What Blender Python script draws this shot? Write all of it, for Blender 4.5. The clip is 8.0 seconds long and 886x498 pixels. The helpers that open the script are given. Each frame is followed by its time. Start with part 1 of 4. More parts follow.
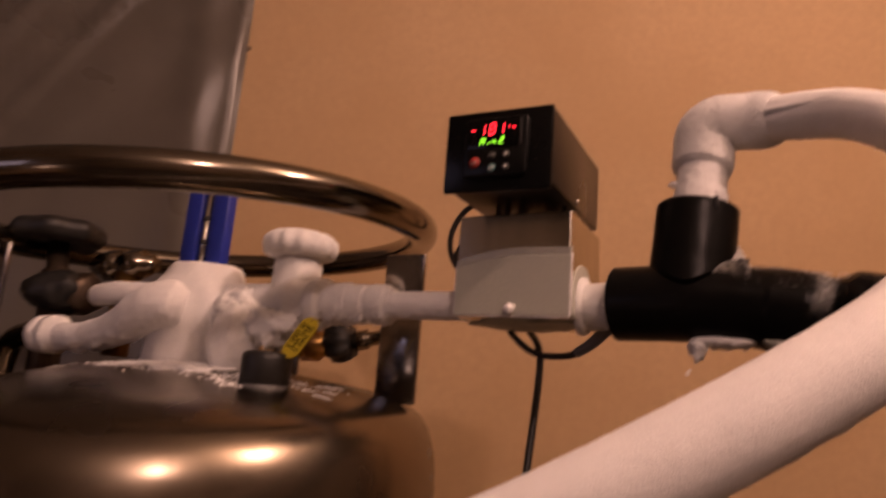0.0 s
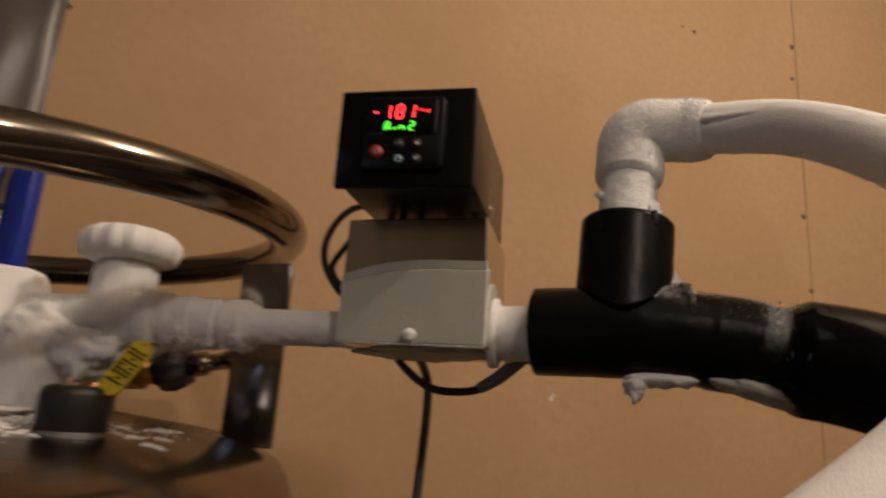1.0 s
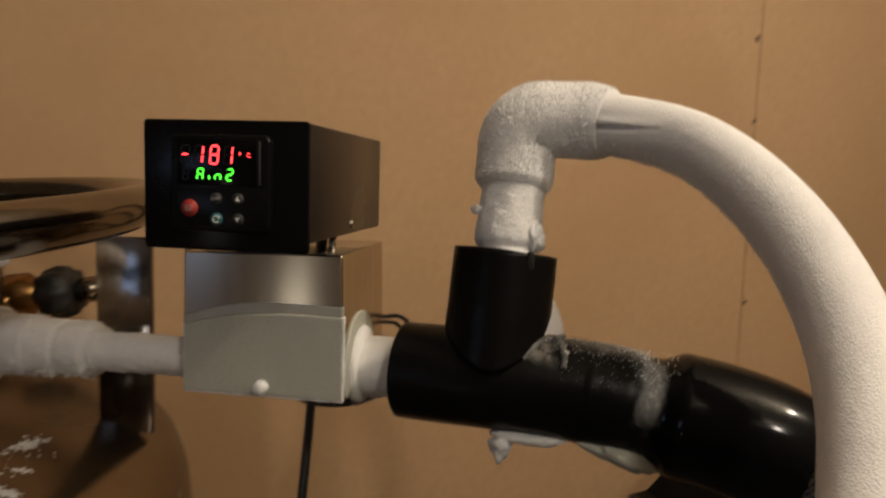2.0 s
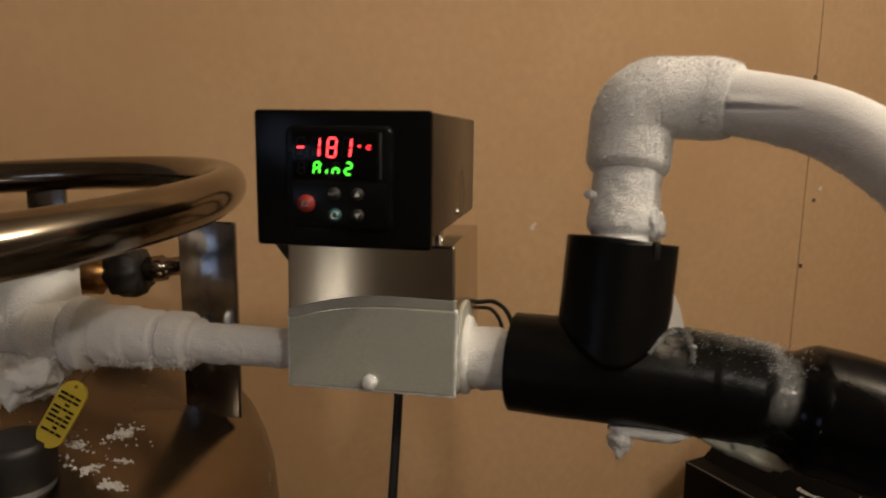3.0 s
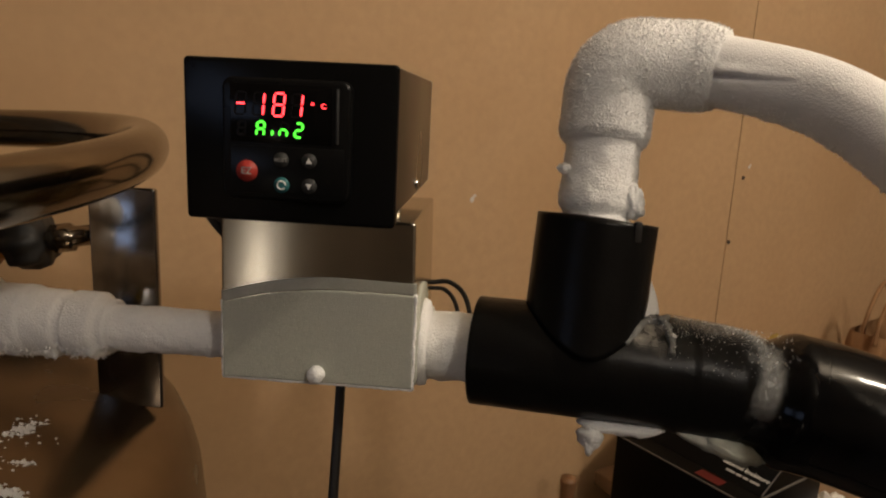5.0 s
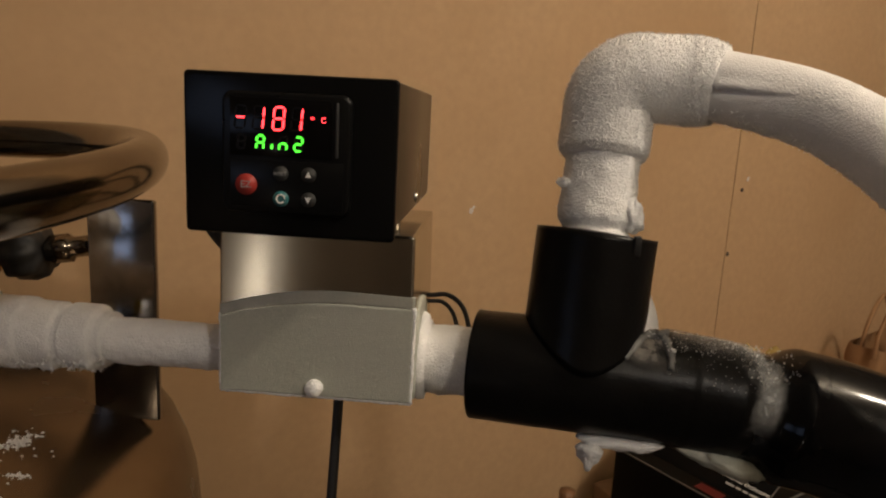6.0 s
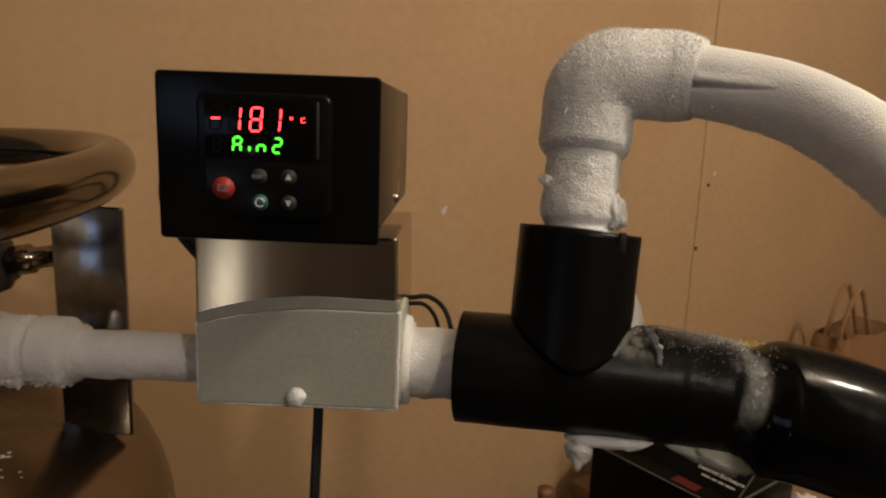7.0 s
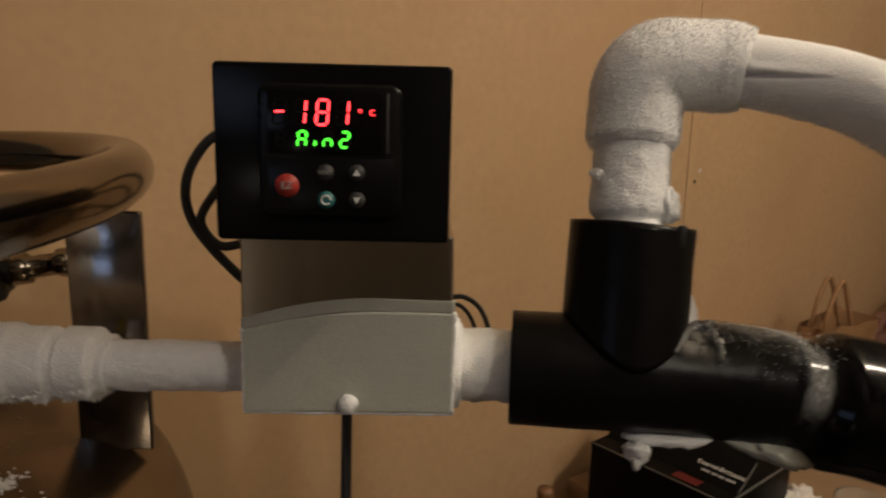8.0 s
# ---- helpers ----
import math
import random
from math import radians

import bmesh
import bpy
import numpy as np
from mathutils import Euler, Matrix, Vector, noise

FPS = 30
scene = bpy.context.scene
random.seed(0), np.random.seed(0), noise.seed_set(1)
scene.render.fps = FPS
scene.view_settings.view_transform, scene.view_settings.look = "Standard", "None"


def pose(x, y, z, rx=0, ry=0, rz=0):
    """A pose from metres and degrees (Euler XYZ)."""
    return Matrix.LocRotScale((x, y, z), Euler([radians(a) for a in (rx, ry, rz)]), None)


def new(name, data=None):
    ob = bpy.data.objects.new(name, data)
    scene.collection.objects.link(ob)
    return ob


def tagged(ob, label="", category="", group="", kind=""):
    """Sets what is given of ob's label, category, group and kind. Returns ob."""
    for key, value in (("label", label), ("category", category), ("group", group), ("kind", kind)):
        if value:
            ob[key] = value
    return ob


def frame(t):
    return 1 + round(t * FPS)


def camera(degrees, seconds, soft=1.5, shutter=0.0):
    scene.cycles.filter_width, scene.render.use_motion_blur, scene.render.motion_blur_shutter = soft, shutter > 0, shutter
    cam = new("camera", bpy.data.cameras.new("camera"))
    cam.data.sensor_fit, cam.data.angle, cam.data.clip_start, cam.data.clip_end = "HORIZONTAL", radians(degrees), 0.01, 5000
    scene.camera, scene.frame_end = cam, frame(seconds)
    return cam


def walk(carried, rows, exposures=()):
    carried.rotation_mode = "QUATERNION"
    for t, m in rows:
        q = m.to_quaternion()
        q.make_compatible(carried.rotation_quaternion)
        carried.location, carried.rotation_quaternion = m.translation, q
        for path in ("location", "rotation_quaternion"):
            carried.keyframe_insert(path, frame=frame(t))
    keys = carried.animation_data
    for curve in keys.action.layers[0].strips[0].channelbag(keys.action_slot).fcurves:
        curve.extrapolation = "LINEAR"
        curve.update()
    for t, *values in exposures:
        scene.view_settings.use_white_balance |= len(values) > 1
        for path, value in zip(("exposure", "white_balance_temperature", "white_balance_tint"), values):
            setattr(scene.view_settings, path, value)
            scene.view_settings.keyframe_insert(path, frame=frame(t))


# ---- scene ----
# camera and its path: seconds, eye, yaw, pitch, roll
cam = camera(65.75, 8.0, soft=2.1, shutter=0.6)
PATH = [
    (0.0, 0.2445, 0.0295, 1.0608, 26.41, 12.32, 4.58),
    (0.3, 0.2373, 0.0457, 1.0767, 22.43, 13.75, 5.15),
    (0.5, 0.2222, 0.0804, 1.0699, 19.13, 14.45, 6.64),
    (1.0, 0.1650, 0.1140, 1.0794, 12.41, 14.53, 3.78),
    (1.2, 0.1650, 0.1450, 1.1000, 9.26, 12.65, 4.70),
    (1.5, 0.1676, 0.1605, 1.1802, 4.02, 5.80, 2.32),
    (1.8, 0.2000, 0.1723, 1.2481, 6.29, -2.81, 1.62),
    (2.0, 0.2136, 0.1699, 1.2626, 8.41, -5.76, 1.75),
    (2.1, 0.2264, 0.1699, 1.2717, 11.10, -6.95, 0.37),
    (2.2, 0.2310, 0.1684, 1.2813, 13.39, -6.68, -0.59),
    (3.3, 0.1372, 0.1863, 1.2772, 7.28, -9.92, 0.95),
    (3.5, 0.1356, 0.1884, 1.2777, 5.50, -8.56, 0.57),
    (4.0, 0.1330, 0.1997, 1.2774, 6.23, -10.69, 0.74),
    (4.5, 0.1337, 0.2187, 1.2738, 3.89, -11.98, 2.53),
    (6.0, 0.1334, 0.2217, 1.2759, 3.61, -10.90, 3.04),
    (6.5, 0.1306, 0.2227, 1.2758, 2.59, -10.73, 2.22),
    (7.0, 0.1257, 0.2280, 1.2743, 0.92, -10.69, 2.11),
    (7.5, 0.1009, 0.2307, 1.2701, -3.97, -10.21, 3.63),
    (8.0, 0.0849, 0.2389, 1.2688, -1.66, -10.40, 1.39),
]
EXPOSURES = [(0.0, 0.15, 8250, 54), (0.3, 0.04, 7700, 40), (0.6, 0.02, 7000, 24), (1.0, 0.05, 6500, 15), (1.5, 0.14, 6250, 10), (1.8, 0.08, 6300, 8), (2.2, 0.13, 6300, 7), (3.5, 0.13, 6250, 7), (4.5, 0.13, 6300, 8), (6.0, 0.10, 6350, 8), (8.0, 0.02, 6300, 7)]
walk(cam, [(t, pose(x, y, z, 0, 0, yaw) @ pose(0, 0, 0, 90 + pitch) @ pose(0, 0, 0, 0, 0, roll)) for t, x, y, z, yaw, pitch, roll in PATH], EXPOSURES)

# ------------------------------------------------------------------ light
world = bpy.data.worlds.new("world")
scene.world = world
world.use_nodes = True
world.node_tree.nodes["Background"].inputs[0].default_value = (1.0, 0.85, 0.7, 1)
world.node_tree.nodes["Background"].inputs[1].default_value = 0.02

WARM = (1.0, 0.84, 0.66)


def bulb(x, y, z, watts, radius=0.05, colour=WARM):
    data = bpy.data.lights.new("bulb_light", "POINT")
    data.energy, data.color, data.shadow_soft_size = watts, colour, radius
    new("bulb_light", data).location = (x, y, z)


COOL = (1.0, 0.87, 0.74)
BULBS = [(1.0, -0.85, 2.25, 20, COOL), (1.12, 0.36, 2.25, 31, WARM)]
TABLE_BULB = (-0.50, -0.95, 0.79)
bulb(*TABLE_BULB, 0.6, 0.03, COOL)
for bx, by, bz, bw, bc in BULBS:
    bulb(bx, by, bz, bw, 0.05, bc)

# ------------------------------------------------------------------ materials


def material(name, colour, rough=0.5, metal=0.0, vary=0.12, scale=40.0, bump=0.1, bump_scale=200.0, dirt=None, dirt_scale=8.0, coat=0.0, stretch=None, subsurface=0.0, spec=0.5, depth=0.001, rough_vary=0.12):
    """Base colour with fine grain and broad stains, uneven gloss, and a fine relief."""
    m = bpy.data.materials.new(name)
    m.use_nodes = True
    nt = m.node_tree
    b = nt.nodes["Principled BSDF"]
    co = nt.nodes.new("ShaderNodeTexCoord")
    mp = nt.nodes.new("ShaderNodeMapping")
    nt.links.new(co.outputs["Object"], mp.inputs["Vector"])
    if stretch:
        mp.inputs["Scale"].default_value = stretch
    fine = nt.nodes.new("ShaderNodeTexNoise")
    fine.inputs["Scale"].default_value, fine.inputs["Detail"].default_value = scale, 5
    broad = nt.nodes.new("ShaderNodeTexNoise")
    broad.inputs["Scale"].default_value, broad.inputs["Detail"].default_value = dirt_scale, 4
    nt.links.new(mp.outputs[0], fine.inputs["Vector"])
    nt.links.new(co.outputs["Object"], broad.inputs["Vector"])
    dark = [c * (1 - vary) for c in colour]
    light = [min(1, c * (1 + vary)) for c in colour]
    mix = nt.nodes.new("ShaderNodeMix")
    mix.data_type = "RGBA"
    mix.inputs["A"].default_value, mix.inputs["B"].default_value = (*dark, 1), (*light, 1)
    nt.links.new(fine.outputs["Fac"], mix.inputs["Factor"])
    out = mix.outputs["Result"]
    ramp = nt.nodes.new("ShaderNodeMapRange")
    ramp.inputs["From Min"].default_value, ramp.inputs["From Max"].default_value = 0.45, 0.75
    nt.links.new(broad.outputs["Fac"], ramp.inputs["Value"])
    mix2 = nt.nodes.new("ShaderNodeMix")
    mix2.data_type = "RGBA"
    mix2.inputs["B"].default_value = (*(dirt or [c * (1 - vary) for c in colour]), 1)
    nt.links.new(ramp.outputs[0], mix2.inputs["Factor"])
    nt.links.new(out, mix2.inputs["A"])
    nt.links.new(mix2.outputs["Result"], b.inputs["Base Color"])
    rr = nt.nodes.new("ShaderNodeMapRange")
    rr.inputs["To Min"].default_value, rr.inputs["To Max"].default_value = max(0.02, rough - rough_vary), min(1, rough + rough_vary)
    nt.links.new(broad.outputs["Fac"], rr.inputs["Value"])
    nt.links.new(rr.outputs[0], b.inputs["Roughness"])
    b.inputs["Metallic"].default_value = metal
    b.inputs["Specular IOR Level"].default_value = spec
    b.inputs["Coat Weight"].default_value = coat
    b.inputs["Coat Roughness"].default_value = 0.08
    if subsurface:
        b.inputs["Subsurface Weight"].default_value = subsurface
        b.inputs["Subsurface Radius"].default_value = (0.004, 0.004, 0.004)
        b.inputs["Subsurface Scale"].default_value = 1.0
    if bump:
        rel = nt.nodes.new("ShaderNodeTexNoise")
        rel.inputs["Scale"].default_value, rel.inputs["Detail"].default_value = bump_scale, 4
        nt.links.new(mp.outputs[0], rel.inputs["Vector"])
        bp = nt.nodes.new("ShaderNodeBump")
        bp.inputs["Strength"].default_value, bp.inputs["Distance"].default_value = bump, depth
        nt.links.new(rel.outputs["Fac"], bp.inputs["Height"])
        nt.links.new(bp.outputs[0], b.inputs["Normal"])
    return m


def crystal_relief(m, scale, strength, depth):
    """Adds a sharp grainy relief of small cells under the fine one, and pale tips to the cells."""
    nt = m.node_tree
    b = nt.nodes["Principled BSDF"]
    old = b.inputs["Normal"].links[0].from_node
    co = nt.nodes.new("ShaderNodeTexCoord")
    vor = nt.nodes.new("ShaderNodeTexVoronoi")
    vor.inputs["Scale"].default_value = scale
    vor.inputs["Randomness"].default_value = 1.0
    nt.links.new(co.outputs["Object"], vor.inputs["Vector"])
    bp = nt.nodes.new("ShaderNodeBump")
    bp.invert = True
    bp.inputs["Strength"].default_value, bp.inputs["Distance"].default_value = strength, depth
    nt.links.new(vor.outputs["Distance"], bp.inputs["Height"])
    nt.links.new(bp.outputs[0], old.inputs["Normal"])
    return m


def glow(name, colour, strength):
    m = bpy.data.materials.new(name)
    m.use_nodes = True
    b = m.node_tree.nodes["Principled BSDF"]
    b.inputs["Base Color"].default_value = (*[c * 0.3 for c in colour], 1)
    b.inputs["Emission Color"].default_value = (*colour, 1)
    b.inputs["Emission Strength"].default_value = strength
    return m


M_WALL = material("tan_wallboard", (0.55, 0.365, 0.205), 0.75, vary=0.11, scale=75, bump=0.12, bump_scale=420, dirt=(0.49, 0.31, 0.162), dirt_scale=2.2, spec=0.25, depth=0.0006)
M_PLAIN = material("plain_wall", (0.20, 0.16, 0.12), 0.8, vary=0.06, scale=60)
M_CEIL = material("ceiling_paint", (0.7, 0.64, 0.55), 0.85, vary=0.04, scale=60)
M_FLOOR = material("dark_floor", (0.06, 0.052, 0.045), 0.7, vary=0.15, scale=25)
M_STEEL = material("dull_stainless", (0.235, 0.19, 0.142), 0.25, 1.0, vary=0.1, scale=60, bump=0.05, bump_scale=90, dirt=(0.18, 0.146, 0.112), dirt_scale=14, rough_vary=0.08)
M_RING = material("polished_stainless", (0.25, 0.215, 0.17), 0.16, 1.0, vary=0.08, scale=80, bump=0.04, bump_scale=60, dirt=(0.18, 0.15, 0.115), dirt_scale=14, rough_vary=0.08)
M_BRUSHED = material("brushed_stainless", (0.54, 0.50, 0.42), 0.19, 1.0, vary=0.26, scale=130, bump=0.04, bump_scale=600, stretch=(1.0, 1.0, 0.02), depth=0.0002, rough_vary=0.03)
brush_tan = M_BRUSHED.node_tree.nodes.new("ShaderNodeTangent")
brush_tan.direction_type, brush_tan.axis = "RADIAL", "Z"
M_BRUSHED.node_tree.links.new(brush_tan.outputs[0], M_BRUSHED.node_tree.nodes["Principled BSDF"].inputs["Tangent"])
M_BRUSHED.node_tree.nodes["Principled BSDF"].inputs["Anisotropic"].default_value = 0.85
M_BRUSHED.node_tree.nodes["Principled BSDF"].inputs["Anisotropic Rotation"].default_value = 0.25
M_BAR = material("bracket_steel", (0.32, 0.31, 0.30), 0.16, 1.0, vary=0.2, scale=90, bump=0.10, bump_scale=120, dirt=(0.20, 0.18, 0.17), dirt_scale=30, rough_vary=0.05)
M_FROST = material("white_frost", (0.93, 0.925, 0.915), 0.7, vary=0.06, scale=420, bump=0.5, bump_scale=900, dirt=(0.86, 0.86, 0.86), dirt_scale=60, subsurface=0.25, depth=0.0010)
M_FROST_HOSE = material("hose_frost", (0.93, 0.92, 0.91), 0.7, vary=0.05, scale=300, bump=0.4, bump_scale=1000, dirt=(0.86, 0.855, 0.85), dirt_scale=40, subsurface=0.2, depth=0.0008)
crystal_relief(M_FROST, 900, 0.45, 0.0009)
crystal_relief(M_FROST_HOSE, 1000, 0.25, 0.0007)
M_FUZZ = material("frost_needles", (0.95, 0.945, 0.935), 0.25, vary=0.04, scale=300, bump=0.0, subsurface=0.2)
M_FROST_THIN = material("thin_frost", (0.46, 0.47, 0.40), 0.55, vary=0.22, scale=900, bump=0.4, bump_scale=1500, dirt=(0.44, 0.445, 0.395), dirt_scale=22, depth=0.0004)
crystal_relief(M_FROST_THIN, 1500, 0.22, 0.0004)
M_DEW = material("condensation_film", (0.47, 0.47, 0.41), 0.4, 0.35, vary=0.15, scale=800, bump=0.35, bump_scale=1100, dirt_scale=60, depth=0.0006)
M_BLACK = material("black_case_paint", (0.01, 0.009, 0.008), 0.3, vary=0.2, scale=300, bump=0.05, bump_scale=800, spec=0.5)
M_FRONT = material("black_front_plate", (0.005, 0.005, 0.005), 0.2, vary=0.2, scale=200, bump=0.02, spec=0.15)
M_BEZEL = material("black_bezel_plastic", (0.005, 0.005, 0.005), 0.28, vary=0.2, scale=200, bump=0.02, spec=0.18)
M_WINDOW = material("dark_display_window", (0.004, 0.0035, 0.0035), 0.15, vary=0.1, scale=60, bump=0.0, spec=0.15)
M_FROST_GREY = material("grey_frost_film", (0.17, 0.17, 0.165), 0.6, vary=0.3, scale=160, bump=0.3, bump_scale=500, dirt=(0.09, 0.09, 0.088), dirt_scale=70)
M_GHOST = material("unlit_segment", (0.007, 0.006, 0.006), 0.3, bump=0.0, spec=0.2)
M_RED = glow("red_segment", (1.0, 0.03, 0.035), 6.0)
M_GREEN = glow("green_segment", (0.10, 1.0, 0.04), 2.0)
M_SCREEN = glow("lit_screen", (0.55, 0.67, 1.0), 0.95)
M_BTN_RED = material("red_button", (0.42, 0.04, 0.03), 0.45, bump=0.0)
M_BTN_GREY = material("grey_button", (0.03, 0.03, 0.029), 0.6, bump=0.0)
M_BTN_TEAL = material("teal_button", (0.03, 0.16, 0.17), 0.45, bump=0.0)
M_PRINT = material("pale_print", (0.88, 0.87, 0.84), 0.5, bump=0.0)
M_KEY_PRINT = material("worn_key_print", (0.42, 0.41, 0.40), 0.5, vary=0.2, bump=0.0)
M_FOAM = material("black_foam_insulation", (0.0055, 0.0052, 0.005), 0.3, vary=0.25, scale=260, bump=0.22, bump_scale=420, dirt=(0.0045, 0.0045, 0.0045), dirt_scale=25, spec=0.12, rough_vary=0.06, depth=0.0007)
M_SLEEVE = material("glossy_black_sleeve", (0.005, 0.005, 0.0055), 0.12, vary=0.2, scale=120, bump=0.03, bump_scale=90, spec=0.17, rough_vary=0.03)
M_RUBBER = material("black_rubber", (0.016, 0.015, 0.014), 0.5, vary=0.2, scale=150, bump=0.1)
M_CABLE = material("black_cable", (0.013, 0.012, 0.012), 0.42, vary=0.2, scale=150, bump=0.05)
M_GREY_CABLE = material("grey_boot", (0.17, 0.17, 0.18), 0.55, bump=0.1)
M_BRAID = material("steel_braid", (0.3, 0.29, 0.28), 0.35, 1.0, vary=0.2, scale=300)
M_BRASS = material("tarnished_brass", (0.36, 0.2, 0.07), 0.35, 1.0, vary=0.2, scale=90, dirt=(0.2, 0.1, 0.04))
M_YELLOW = material("yellow_tag_plastic", (0.62, 0.47, 0.03), 0.5, vary=0.1, scale=120)
M_BLUE = material("blue_plastic", (0.012, 0.035, 0.33), 0.4, vary=0.15, scale=90)
M_SHEET = material("dark_plastic_sheet", (0.12, 0.105, 0.088), 0.30, vary=0.25, scale=14, bump=0.06, bump_scale=30, dirt=(0.13, 0.118, 0.1), dirt_scale=3, depth=0.004, spec=0.4)
M_CARTON = material("black_carton", (0.004, 0.004, 0.004), 0.4, vary=0.2, scale=90, bump=0.05, spec=0.06)
M_DULL_RED = material("dark_red_print", (0.1, 0.006, 0.006), 0.5)
M_CARTON_EDGE = material("pale_carton_edge", (0.13, 0.125, 0.12), 0.6)
M_PAPER = material("brown_paper", (0.33, 0.18, 0.08), 0.75, vary=0.12, scale=120, bump=0.5, bump_scale=30, dirt=(0.25, 0.13, 0.06), depth=0.004)
M_WOOD = material("worn_table_wood", (0.3, 0.2, 0.12), 0.55, vary=0.2, scale=20, stretch=(1, 8, 1))
M_CORK = material("brown_wood_handle", (0.22, 0.11, 0.05), 0.5, vary=0.2, scale=80)
M_FOIL = material("yellow_wrapper", (0.40, 0.28, 0.075), 0.5, vary=0.12, scale=60, bump=0.4, bump_scale=40, depth=0.003)
M_TISSUE = material("white_tissue", (0.7, 0.66, 0.62), 0.8, vary=0.08, scale=60, bump=0.6, bump_scale=60, depth=0.004)
M_PINK = material("pink_cloth", (0.26, 0.14, 0.11), 0.8, vary=0.15, scale=60, bump=0.5, bump_scale=50, depth=0.004)
M_SCREW = material("dark_screw", (0.1, 0.07, 0.05), 0.4, 0.8)
M_BOLT = material("bright_screw", (0.6, 0.57, 0.52), 0.25, 1.0)
M_SEAM = material("open_joint", (0.16, 0.09, 0.045), 0.9, vary=0.2, scale=60)
M_CUP = bpy.data.materials.new("clear_cup")
M_CUP.use_nodes = True
M_CUP.node_tree.nodes["Principled BSDF"].inputs["Transmission Weight"].default_value = 0.9
M_CUP.node_tree.nodes["Principled BSDF"].inputs["Roughness"].default_value = 0.12
M_CUP.node_tree.nodes["Principled BSDF"].inputs["Base Color"].default_value = (0.9, 0.9, 0.88, 1)



def film_material(name, colour, grain, soft=0.55):
    """Frost too thin to hide what lies under it: its cover is kept on the mesh and broken up by grain."""
    m = material(name, colour, 0.7, vary=0.15, scale=500, bump=0.6, bump_scale=900, depth=0.0006)
    nt = m.node_tree
    b = nt.nodes["Principled BSDF"]
    at = nt.nodes.new("ShaderNodeAttribute")
    at.attribute_name = "cover"
    co = nt.nodes.new("ShaderNodeTexCoord")
    no = nt.nodes.new("ShaderNodeTexNoise")
    no.inputs["Scale"].default_value, no.inputs["Detail"].default_value = grain, 6
    nt.links.new(co.outputs["Object"], no.inputs["Vector"])
    low = nt.nodes.new("ShaderNodeMath")
    low.operation = "SUBTRACT"
    low.inputs[0].default_value = 0.86
    nt.links.new(at.outputs["Fac"], low.inputs[1])
    edge = nt.nodes.new("ShaderNodeMapRange")
    edge.inputs["To Min"].default_value, edge.inputs["To Max"].default_value = 0.0, 1.0
    high = nt.nodes.new("ShaderNodeMath")
    high.operation = "ADD"
    high.inputs[1].default_value = soft
    nt.links.new(low.outputs[0], high.inputs[0])
    nt.links.new(low.outputs[0], edge.inputs["From Min"])
    nt.links.new(high.outputs[0], edge.inputs["From Max"])
    nt.links.new(no.outputs["Fac"], edge.inputs["Value"])
    mul = nt.nodes.new("ShaderNodeMath")
    mul.operation = "MULTIPLY"
    nt.links.new(edge.outputs[0], mul.inputs[0])
    nt.links.new(at.outputs["Fac"], mul.inputs[1])
    nt.links.new(mul.outputs[0], b.inputs["Alpha"])
    return m


M_FILM = film_material("patchy_frost_film", (0.6, 0.6, 0.58), 420, 1.3)
M_CRUST = film_material("grey_frost_crust", (0.20, 0.185, 0.165), 300)

# ------------------------------------------------------------------ builders
ORIGIN = {}


def thing(name, at, label, category, group="", kind=""):
    ob = new(name)
    ob.location = at
    ob.empty_display_size = 0.02
    ORIGIN[ob] = Vector(at)
    return tagged(ob, label, category, group, kind)


def data_of(bm, mat, origin, smooth=True, name="mesh"):
    """A bmesh, or a pair of vertex and face lists, in world metres, as mesh data round an origin."""
    me = bpy.data.meshes.new(name)
    if isinstance(bm, tuple):
        me.from_pydata([tuple(v) for v in bm[0]], [], bm[1])
    else:
        bm.to_mesh(me)
        bm.free()
    me.transform(Matrix.Translation(-origin))
    me.materials.append(mat)
    me.polygons.foreach_set("use_smooth", [smooth] * len(me.polygons))
    me.update()
    return me


def part(name, bm, mat, parent, label="", smooth=True, kind=""):
    o = ORIGIN[parent]
    ob = new(name, data_of(bm, mat, o, smooth, name))
    ob.parent = parent
    ORIGIN[ob] = o
    return tagged(ob, label, kind=kind)


def solid(name, bm, mat, at, label, category, group="", kind="", smooth=True):
    ob = new(name, data_of(bm, mat, Vector(at), smooth, name))
    ob.location = at
    ORIGIN[ob] = Vector(at)
    return tagged(ob, label, category, group, kind)


def box(x0, x1, y0, y1, z0, z1, bevel=0.0, seg=2, turn=None, pivot=None):
    bm = bmesh.new()
    bmesh.ops.create_cube(bm, size=1.0)
    for v in bm.verts:
        v.co = Vector(((x0 + x1) / 2 + v.co.x * (x1 - x0), (y0 + y1) / 2 + v.co.y * (y1 - y0), (z0 + z1) / 2 + v.co.z * (z1 - z0)))
    if bevel:
        bmesh.ops.bevel(bm, geom=bm.edges[:], offset=bevel, segments=seg, affect="EDGES", profile=0.5)
    if turn is not None:
        p = Vector(pivot)
        bmesh.ops.transform(bm, matrix=Matrix.Translation(p) @ turn.to_4x4() @ Matrix.Translation(-p), verts=bm.verts)
    return bm


def rot(axis, degrees):
    return Matrix.Rotation(radians(degrees), 4, axis)


